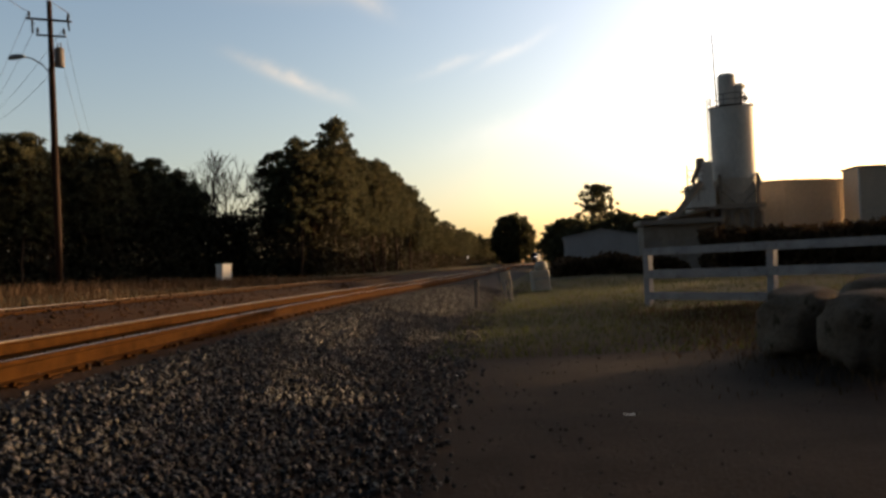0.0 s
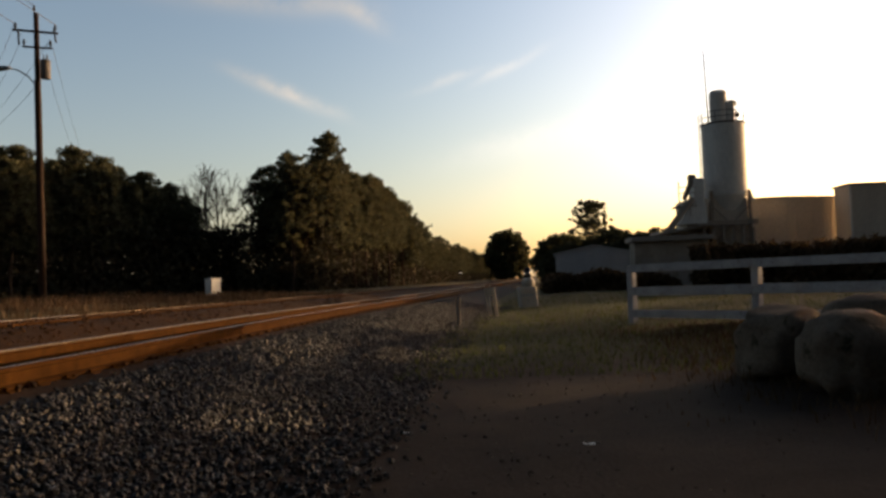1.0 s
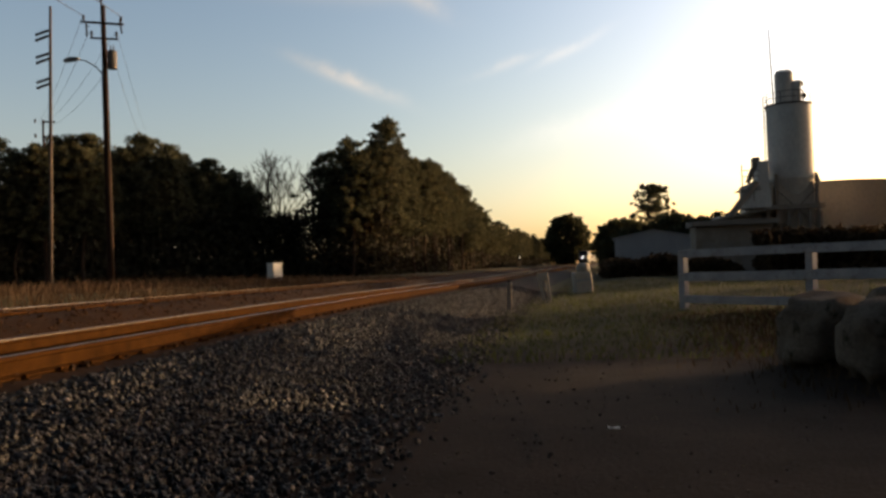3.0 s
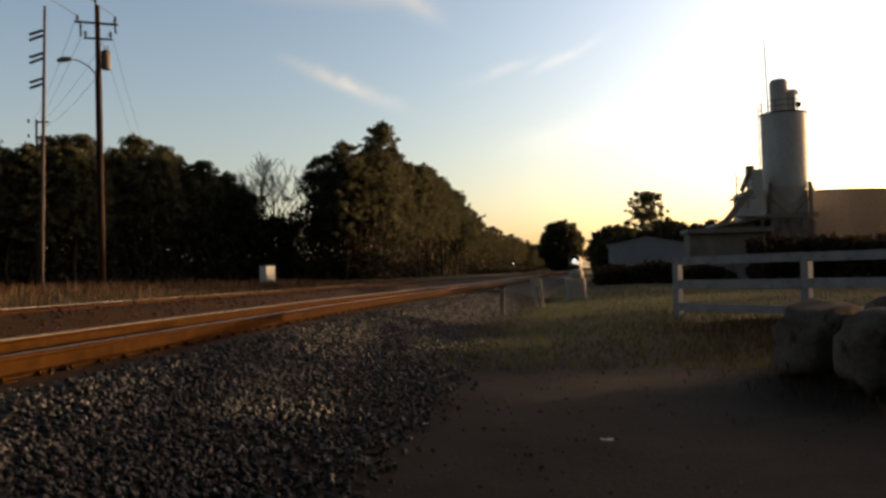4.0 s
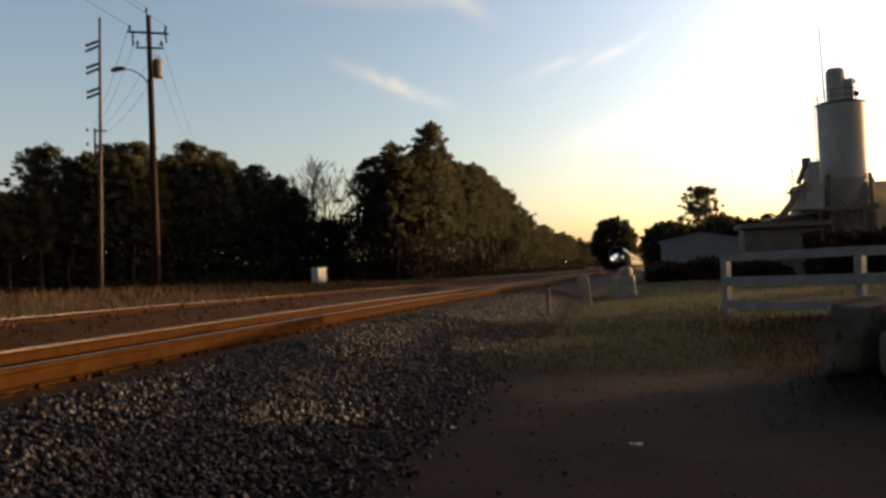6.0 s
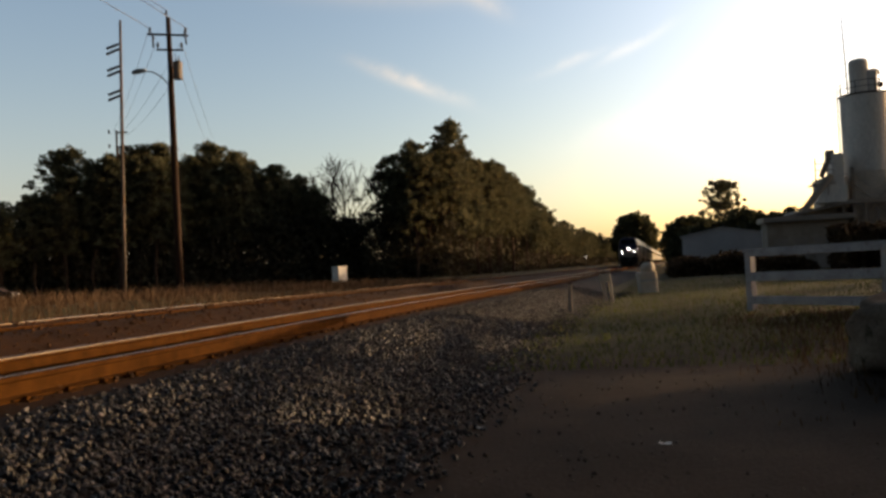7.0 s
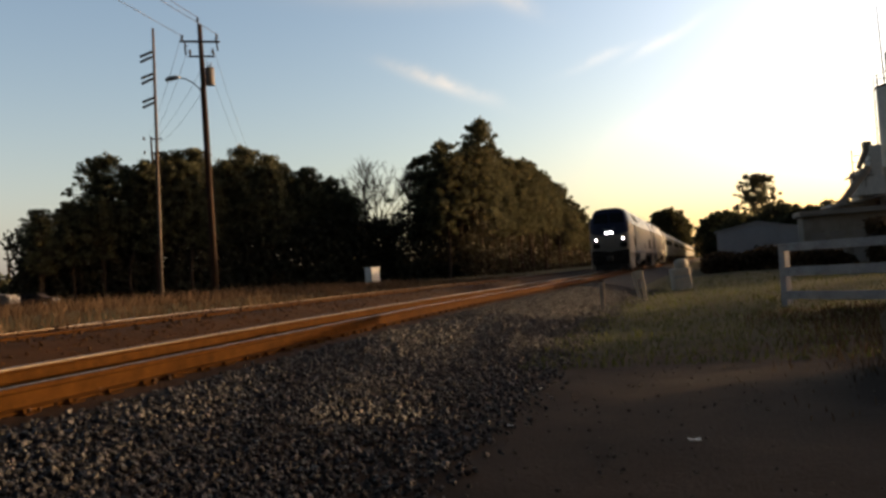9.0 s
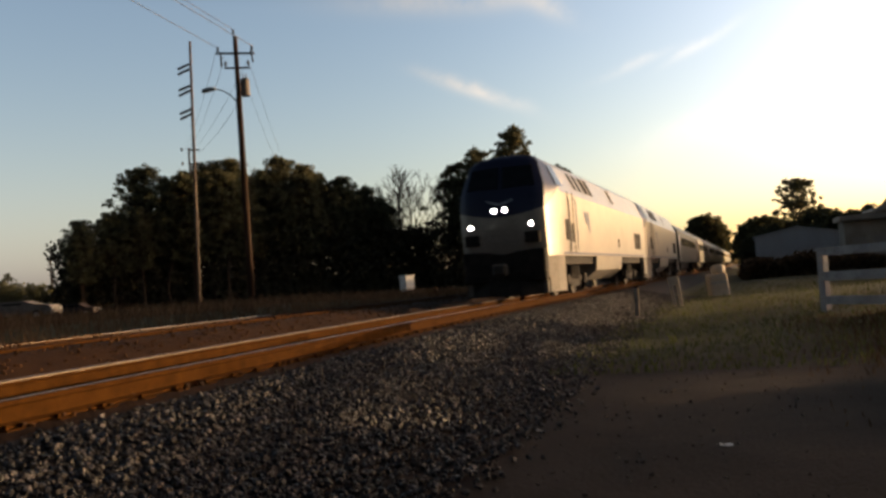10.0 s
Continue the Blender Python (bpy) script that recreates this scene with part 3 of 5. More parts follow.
    for x, z, r in ((-0.17, 2.69, 0.06), (0.17, 2.69, 0.06), (-0.93, 2.24, 0.06), (0.93, 2.24, 0.06)):
        bm = bmesh.new()
        depth = 0.10 * (x / 1.43) ** 2
        tube(bm, [(x, depth - 0.055, z), (x, depth + 0.1, z)], r + 0.035, 16)
        h = part("headlight", bm, M_STEEL, t)
        bm = bmesh.new()
        tube(bm, [(x, depth - 0.072, z), (x, depth - 0.05, z)], [r * 0.92, r], 16)
        part("lens", bm, lamp_mat, h)
    # sides: door, handrails, louvres, windows, stripe mark
    for s in (-1, 1):
        e = half + 0.004
        for y0 in (2.55, 3.28):
            bm = bmesh.new()
            box(bm, s * e - 0.012, y0, 1.3, s * e + 0.012, y0 + 0.07, 3.3)
            part("door_jamb", bm, M_DARKSTEEL, t)
        for y0 in (2.45, 3.45):
            bm = tube(bmesh.new(), [(s * e, y0, 1.38), (s * (e + 0.07), y0, 1.45), (s * (e + 0.07), y0, 3.05), (s * e, y0, 3.12)], 0.02, 6)
            part("handrail", bm, M_STEEL, t)
        for y0, y1, z0, z1 in ((2.05, 2.5, 1.75, 2.4), (2.75, 3.2, 1.7, 2.3), (16.9, 17.45, 1.65, 2.4), (17.6, 18.15, 1.65, 2.4), (18.3, 18.85, 1.65, 2.4), (12.1, 12.25, 1.65, 2.0)):
            bm = bmesh.new()
            box(bm, s * e - 0.012, y0, z0, s * e + 0.014, y1, z1, 0.0)
            for k in range(5):
                zz = z0 + (z1 - z0) * (k + 0.5) / 5
                box(bm, s * e - 0.01, y0 + 0.02, zz - 0.02, s * e + 0.03, y1 - 0.02, zz + 0.015)
            part("louvre", bm, M_BLACK, t)
        for y0, y1 in ((4.1, 4.55), (4.95, 5.4), (5.9, 6.6), (6.85, 7.5), (11.6, 12.1)):
            bm = bmesh.new()
            quad = [(half - 0.105, y0 + 0.1, 3.5), (half - 0.105, y1 + 0.1, 3.5), (half - 0.355, y1 - 0.05, 4.08), (half - 0.355, y0 - 0.05, 4.08)]
            vs = [bm.verts.new((s * (x + 0.016), y, z)) for x, y, z in quad]
            bm.faces.new(vs if s > 0 else vs[::-1])
            part("upper_grille", bm, M_BLACK, t)
        bm = bmesh.new()
        for k, (y0, hgt) in enumerate(((5.0, 0.45), (5.55, 0.75))):
            vs = [bm.verts.new((s * (e + 0.006), yy, zz)) for yy, zz in ((y0, 2.78), (y0 + 0.36, 2.84), (y0 + 0.5, 2.84 - hgt), (y0 + 0.3, 2.84 - hgt))]
            bm.faces.new(vs if s > 0 else vs[::-1])
        part("side_mark", bm, M_LOGO, t, "blue slanted stripes")
        bm = bmesh.new()
        box(bm, s * e - 0.01, 1.6, 1.3, s * e + 0.008, 19.9, 1.36)
        part("sill_stripe", bm, M_LOGO, t)
    # fuel tank and underframe
    bm = bmesh.new()
    loft(bm, [[(-1.45, y, 1.25), (1.45, y, 1.25), (1.4, y, 0.75), (0.9, y, 0.4), (-0.9, y, 0.4), (-1.4, y, 0.75)] for y in (7.2, 13.0)], cap0=True, cap1=True)
    part("fuel_tank", bm, M_SILVER, t, "silver fuel tank under the body")
    bm = bmesh.new()
    box(bm, -1.3, 1.4, 1.0, 1.3, 20.2, 1.27)
    part("underframe", bm, M_BLACK, t)
    bm = bmesh.new()
    for y in (8.0, 10.2, 12.4, 16.0):
        cyl(bm, 0, y, 4.4, 4.52, 0.62, 0.58, 20)
    box(bm, -0.35, 5.2, 4.38, 0.35, 6.6, 4.54, 0.04)
    part("roof_fan", bm, M_DARKSTEEL, t)
    bogie(t, 4.3)
    bogie(t, 16.4)
    return t


def build_coach():
    t = thing("passenger_coach", pose(0, 0, 0), "stainless steel passenger coach with a dark window band", "railway coach", "train")
    prof = [(1.5, 1.0), (1.55, 1.5), (1.55, 3.0), (1.48, 3.5), (1.15, 3.95), (0.6, 4.12), (0.0, 4.16)]

    def ring(y, q):
        r = [(a * q, y, b) for a, b in prof]
        return r + [(-a, yy, b) for a, yy, b in r[-2::-1]]
    bm = loft(bmesh.new(), [ring(y, 1.0) for y in (0.25, 25.3)], close=False, cap0=True, cap1=True)
    part("body", bm, M_STAINLESS, t)
    for s in (-1, 1):
        bm = bmesh.new()
        for k in range(9):
            z = 1.15 + k * 0.11
            box(bm, s * 1.55 - 0.015, 0.4, z, s * 1.55 + 0.02, 25.15, z + 0.05)
        part("fluting", bm, M_STAINLESS, t)
        for k in range(11):
            y0 = 2.9 + k * 1.82
            bm = bmesh.new()
            box(bm, s * 1.55 - 0.02, y0, 2.35, s * 1.55 + 0.012, y0 + 1.5, 2.98, 0.0)
            part("window", bm, M_GLASS, t)
        bm = bmesh.new()
        box(bm, s * 1.55 - 0.02, 0.9, 1.2, s * 1.55 + 0.01, 1.7, 3.1)
        part("door", bm, M_SHED, t)
    bm = bmesh.new()
    box(bm, -1.1, 7.5, 0.45, 1.1, 17.5, 1.02, 0.05)
    box(bm, -0.15, -0.3, 0.78, 0.15, 25.9, 1.0)
    part("underframe", bm, M_BLACK, t)
    bm = bmesh.new()
    box(bm, -0.6, 0.0, 1.1, 0.6, 0.26, 3.3, 0.03)
    box(bm, -0.6, 25.29, 1.1, 0.6, 25.56, 3.3, 0.03)
    part("gangway", bm, M_BLACK, t)
    bogie(t, 3.4, 0.46, 2.5)
    bogie(t, 22.2, 0.46, 2.5)
    return t


TRAIN_SPEED, TRAIN_AT_END = 34.3, 24.6
train = [(build_loco(True), 0.0, LOCO_LEN), (build_loco(False), LOCO_LEN + 0.5, LOCO_LEN)]
coach = build_coach()
for k in range(8):
    train.append((coach if k == 0 else copy_thing(coach, pose(0, 0, 0)), 2 * LOCO_LEN + 1.2 + k * (COACH_LEN + 0.35), COACH_LEN))


def motions():
    for ob, back, length in train:
        rows = []
        for k in range(21):
            t = k * 0.5
            y = TRAIN_AT_END + TRAIN_SPEED * (10 - t) + back
            a, b = y + 0.2 * length, y + 0.8 * length
            turn = math.degrees(math.atan2(cx(b) - cx(a), b - a))
            x = cx(a) - (a - y) * (cx(b) - cx(a)) / (b - a)
            rows.append((t, pose(x, y, RAIL_TOP, 0, 0, -turn)))
        walk(ob, rows)


# ---- poles and wires ----
def build_utility_pole():
    t = thing("utility_pole", pose(-26.7, 47.5, 0.55), "brown wooden utility pole with crossarms, transformer and street lamp", "utility pole", "poles")
    H = 17.4
    part("shaft", tube(bmesh.new(), [(0, 0, -0.5), (-0.03, 0, 6), (-0.05, 0, 12), (-0.1, 0, H)], [0.2, 0.19, 0.17, 0.14], 14), M_POLE, t, smooth=True)
    bm = bmesh.new()
    box(bm, -1.3, -0.06, -0.06, 1.3, 0.06, 0.06, 0.01, pose(-0.05, -0.2, H - 1.15, 0, 6, 8))
    part("crossarm", bm, M_POLE, t)
    bm = bmesh.new()
    box(bm, -0.85, -0.05, -0.05, 0.85, 0.05, 0.05, 0.01, pose(0.05, -0.2, H - 2.1, 0, 5, 8))
    part("crossarm", bm, M_POLE, t)
    for x, z in ((-1.25, H - 0.97), (1.15, H - 1.24), (-0.75, H - 1.98), (0.85, H - 2.15), (-0.1, H - 0.02)):
        bm = bmesh.new()
        tube(bm, [(x, -0.2, z), (x, -0.2, z + 0.12), (x, -0.2, z + 0.14), (x, -0.2, z + 0.3), (x, -0.2, z + 0.42)], [0.03, 0.03, 0.09, 0.07, 0.05], 10)
        part("insulator", bm, M_PORC, t)
    for x in (-1.05, 1.1):
        bm = bmesh.new()
        tube(bm, [(x, -0.25, H - 1.1), (x + (0.15 if x > 0 else 0.05), -0.3, H - 1.9)], 0.055, 8)
        tube(bm, [(x, -0.25, H - 1.35), (x + 0.2, -0.3, H - 1.3)], 0.03, 6)
        part("fuse_cutout", bm, M_PORC, t)
    bm = bmesh.new()
    cyl(bm, 0.48, -0.1, H - 3.95, H - 2.9, 0.27, 0.27, 18)
    cyl(bm, 0.48, -0.1, H - 2.9, H - 2.82, 0.29, 0.2, 18)
    for dx in (-0.1, 0.1):
        cyl(bm, 0.48 + dx, -0.1, H - 2.85, H - 2.5, 0.045, 0.03, 8)
    box(bm, 0.1, -0.14, H - 3.7, 0.3, -0.06, H - 3.6)
    box(bm, 0.1, -0.14, H - 3.2, 0.3, -0.06, H - 3.1)
    part("transformer", bm, M_TANK, t, "grey pole transformer can", smooth=False)
    bm = bmesh.new()
    tube(bm, [(-0.1, -0.1, H - 4.34), (-0.5, -0.2, H - 3.79), (-1.1, -0.3, H - 3.39), (-1.7, -0.35, H - 3.26)], 0.04, 8)
    arm = part("lamp_arm", bm, M_STEEL, t)
    bm = bmesh.new()
    tube(bm, [(-1.5, -0.35, H - 3.26), (-1.75, -0.36, H - 3.25), (-2.1, -0.37, H - 3.26), (-2.4, -0.38, H - 3.31), (-2.5, -0.38, H - 3.34)], [0.07, 0.14, 0.17, 0.13, 0.05], 12)
    part("lamp_head", bm, M_STEEL, arm, "grey cobra street lamp head", smooth=True)
    bm = bmesh.new()
    tube(bm, [(-0.1, -0.24, 0.2), (-0.15, -0.19, H - 4)], 0.03, 6)
    part("conduit", bm, M_POLE, t)


build_utility_pole()


def build_tall_pole():
    t = thing("transmission_pole", pose(-43.4, 68, 0.6), "tall slender transmission pole with three pairs of insulators", "utility pole", "poles")
    H = 24.8
    part("shaft", tube(bmesh.new(), [(-0.4, 0, -0.5), (-0.2, 0, 8), (0.0, 0, 16), (0.22, 0, H)], [0.155, 0.15, 0.14, 0.11], 14), M_POLE_PALE, t, smooth=True)
    for z in (H - 2.4, H - 4.4, H - 6.6):
        for z1, z0 in ((0.25, -0.05), (-0.2, -0.55)):
            bm = bmesh.new()
            x = 0.1
            pts = [(x - 0.05 - 1.25 * k / 10, -0.1, z + z1 + (z0 - z1) * k / 10) for k in range(11)]
            tube(bm, pts, [0.15 if k % 2 else 0.08 for k in range(11)], 8)
            part("insulator", bm, M_PORC, t)


build_tall_pole()


def build_far_pole():
    t = thing("utility_pole", pose(-71.3, 110, 0.3), "distant wooden utility pole with short crossarms", "utility pole", "poles")
    part("shaft", tube(bmesh.new(), [(0, 0, -0.5), (0, 0, 24.0)], [0.25, 0.14], 10), M_POLE, t)
    for z in (23.6, 21.5):
        bm = bmesh.new()
        box(bm, -1.3, -0.08, z - 0.1, 0.6, 0.08, z + 0.1, 0.0, pose(0, 0, 0, 0, 3, 0))
        box(bm, -1.3, -0.1, z, -1.1, 0.1, z + 0.5)
        part("crossarm", bm, M_POLE, t)


build_far_pole()


for x, y, h in ((-222, 250, 21.0), (-232, 262, 15.0), (-214, 255, 12.0)):
    far = thing("utility_pole", pose(x, y, 0.0), "thin distant utility pole on the skyline", "utility pole", "poles")
    part("shaft", tube(bmesh.new(), [(0, 0, -0.5), (0, 0, h)], [0.3, 0.2], 8), M_POLE, far)
    bm = bmesh.new()
    box(bm, -1.2, -0.08, h - 0.9, 1.2, 0.08, h - 0.7)
    part("crossarm", bm, M_POLE, far)


def wire(a, b, sag, r=0.014):
    bm = bmesh.new()
    a, b = Vector(a), Vector(b)
    n = 16
    tube(bm, [a.lerp(b, k / n) - Vector((0, 0, sag * 4 * (k / n) * (1 - k / n))) for k in range(n + 1)], r, 5, False)
    ob = new("power_line", bm_mesh("power_line", bm, M_WIRE))
    tagged(ob, "thin dark overhead power line", "power line", "overhead lines")


P2 = Vector((-26.7, 47.5, 0.55))
for dx, z in ((-1.3, 16.8), (1.25, 16.5), (-0.1, 17.8)):
    a = P2 + Vector((dx, -0.2, z))
    wire(a, (dx * 0.8 - 23.5, -12, z + 3.4), 0.5, 0.02)      # towards the pole behind the camera
for dx, z, ex in ((-1.3, 16.8, -0.8), (-0.9, 15.8, 0.0), (0.85, 15.7, 0.6), (-0.1, 13.0, 1.0)):
    wire(P2 + Vector((dx, -0.2, z)), (-71.6 + 0.7 * ex, 109.8, 21.6 + 0.12 * z), 0.8, 0.013)
for dx, z in ((0.5, 14.6), (0.95, 15.4)):
    wire(P2 + Vector((dx, -0.2, z)), (-57.2 + dx * 2, 110, 18.9 + dx), 0.6, 0.011)


# ---- signal bungalow beside the line ----
def build_bungalow():
    t = thing("signal_cabinet", pose(-29.8, 86, 0.3, 0, 0, -38), "white railway signal cabinet standing beside the tracks", "equipment cabinet")
    bm = bmesh.new()
    box(bm, -0.62, -0.55, 0.12, 0.62, 0.55, 2.05, 0.03)
    part("body", bm, M_BOX, t)
    bm = bmesh.new()
    box(bm, -0.7, -0.63, 2.051, 0.7, 0.63, 2.16, 0.03)
    part("roof", bm, M_BOX, t)
    bm = bmesh.new()
    box(bm, -0.5, -0.58, 0.25, 0.5, -0.551, 1.9, 0.01)
    d = part("door", bm, M_BOX, t)
    bm = bmesh.new()
    box(bm, 0.36, -0.62, 1.0, 0.41, -0.581, 1.2)
    part("handle", bm, M_DARKSTEEL, d)
    bm = bmesh.new()
    box(bm, -0.66, -0.59, -0.6, 0.66, 0.59, 0.119)
    part("base", bm, M_ROCK, t)


build_bungalow()


# ---- white board fence ----
FENCE = [(2.8, 20.1), (4.9, 17.5), (7.0, 14.9), (9.1, 12.3), (11.2, 9.7)]


def build_fence():
    t = thing("board_fence", pose(0, 0, 0), "weathered white board fence with three rails", "fence")
    for x, y in FENCE:
        bm = bmesh.new()
        box(bm, -0.085, -0.085, -0.4, 0.085, 0.085, 1.42 - 0.12 + 0.08, 0.012)
        p = part("post", bm, M_FENCE, t)
        p.matrix_world = pose(x, y, 0.1, random.uniform(-1.5, 1.5), random.uniform(-1.5, 1.5), -51)
    for (x0, y0), (x1, y1) in zip(FENCE, FENCE[1:]):
        for z, hgt in ((1.42, 0.09), (0.9, 0.1), (0.38, 0.09)):
            bm = bmesh.new()
            a, b = Vector((x0, y0, z + random.uniform(-.02, .02))), Vector((x1, y1, z + random.uniform(-.02, .02)))
            d = (b - a)
            L = d.length
            box(bm, -0.02, -0.08, -hgt, L + 0.02, -0.04, hgt, 0.006)
            r = part("rail", bm, M_FENCE, t)
            r.matrix_world = pose(*a, 0, -math.degrees(math.asin(d.z / L)), math.degrees(math.atan2(d.y, d.x))) @ Matrix.Translation((0, -0.05, 0))


build_fence()


# ---- boulders along the yard ----
def boulder(name, x, y, w, d, h, turn, seed, label):
    bm = bmesh.new()
    bmesh.ops.create_icosphere(bm, subdivisions=4, radius=1.0)
    rng = random.Random(seed)
    off = Vector((rng.random() * 20, rng.random() * 20, rng.random() * 20))
    for v in bm.verts:
        p = v.co.copy()
        q = Vector([math.copysign(abs(c) ** 0.62, c) for c in p])
        k = 1 + 0.24 * noise.noise(p * 1.2 + off) + 0.11 * noise.noise(p * 2.7 + off) + 0.045 * noise.noise(p * 7 + off) - 0.05 * max(0, noise.cell(p * 1.7 + off))
        v.co = Vector((q.x * w / 2, q.y * d / 2, q.z * h / 2)) * k
    ob = new(name, bm_mesh(name, bm, M_ROCK, True))
    ob.matrix_world = pose(x, y, land(x, y) + h * 0.44, rng.uniform(-6, 6), rng.uniform(-6, 6), turn)
    tagged(ob, label, "boulder", "boulders edging the yard")


for k, (x, y, w, d, h, a) in enumerate(((3.2, 8.7, 0.95, 0.8, 0.86, 10), (3.0, 10.2, 1.15, 0.9, 0.88, 35), (3.75, 9.6, 1.0, 0.9, 0.98, -20), (3.95, 7.9, 1.0, 0.85, 0.92, 20), (4.8, 8.6, 1.0, 0.9, 1.0, 50), (4.6, 7.0, 1.0, 0.9, 0.95, 0), (5.7, 7.4, 1.1, 0.9, 0.95, 60))):
    boulder("boulder", x, y, w, d, h, a, 30 + k, "large grey-brown boulder lying at the yard's edge")


# ---- stubs beside the track ----
def build_stake():
    t = thing("leaning_stake", pose(-0.5, 29.2, land(-0.5, 29.2), 0, -9, 12), "pair of pale wooden stakes leaning together beside the track", "stake")
    for x, lean in ((-0.1, 0), (0.1, 3)):
        bm = bmesh.new()
        box(bm, -0.05, -0.04, -0.2, 0.05, 0.04, 0.98, 0.008)
        p = part("stake", bm, M_PALE, t)
        p.matrix_local = pose(x, 0, 0, 0, lean, 0)
    bm = bmesh.new()
    box(bm, -0.17, -0.06, 0.72, 0.17, -0.042, 1.0, 0.005)
    part("board", bm, M_PALE, t)


build_stake()


def build_pedestal():
    t = thing("utility_pedestal", pose(0.95, 36.5, land(0.95, 36.5), 0, -4, 15), "pale concrete block with a rounded cap in the grass", "utility box")
    bm = bmesh.new()
    box(bm, -0.37, -0.3, -0.15, 0.37, 0.3, 0.9, 0.05)
    part("block", bm, M_PALE, t)
    bm = bmesh.new()
    tube(bm, [(0.1, 0, 0.901), (0.1, 0, 0.98), (0.1, 0, 1.16), (0.09, 0, 1.25), (0.09, 0, 1.27)], [0.25, 0.29, 0.28, 0.2, 0.1], 14)
    part("cap", bm, M_PALE, t, smooth=True)
    bm = bmesh.new()
    box(bm, -0.34, -0.32, 0.5, 0.34, -0.302, 0.58)
    part("band", bm, M_STEEL, t)


build_pedestal()


def build_marker():
    t = thing("marker_post", pose(-1.5, 24.0, land(-1.5, 24), 0, 2, 0), "short grey concrete marker post beside the ballast", "marker post")
    bm = bmesh.new()
    box(bm, -0.06, -0.04, -0.2, 0.06, 0.04, 0.8, 0.01)
    part("blade", bm, M_CONCRETE, t)
    bm = bmesh.new()
    box(bm, -0.065, -0.045, 0.801, 0.065, 0.045, 0.84, 0.01)
    part("cap", bm, M_POLE, t)


build_marker()


# ---- shed ----
def build_shed():
    t = thing("metal_shed", pose(8.75, 80, land(8.75, 80), 0, 0, -4), "low grey sheet-metal shed with a shallow gable", "shed")
    w, d, e, r = 3.5, 9.0, 3.3, 3.95
    bm = bmesh.new()
    loft(bm, [[(-w, y, -0.2), (w, y, -0.2), (w, y, e), (0, y, r), (-w, y, e)] for y in (0, d)], cap0=True, cap1=True)
    part("wall", bm, M_SHED, t)
    bm = bmesh.new()
    for k in range(24):
        x = -w + 0.15 + k * (2 * w - 0.3) / 23
        top = e + (r - e) * (1 - abs(x) / w)
        box(bm, x - 0.03, -0.035, -0.1, x + 0.03, 0.0, top - 0.06)
    part("cladding_rib", bm, M_SHED, t)
    for s in (-1, 1):
        bm = bmesh.new()
        L = math.hypot(w + 0.2, r - e)
        box(bm, 0, -0.25, 0.01, L, d + 0.25, 0.07, 0.0, Matrix.Translation((0, 0, r)) @ pose(0, 0, 0, 0, 0, 0 if s > 0 else 180) @ pose(0, -d if s < 0 else 0, 0, 0, math.degrees(math.atan2(r - e, w)), 0))
        part("roof", bm, M_SHED, t)


build_shed()


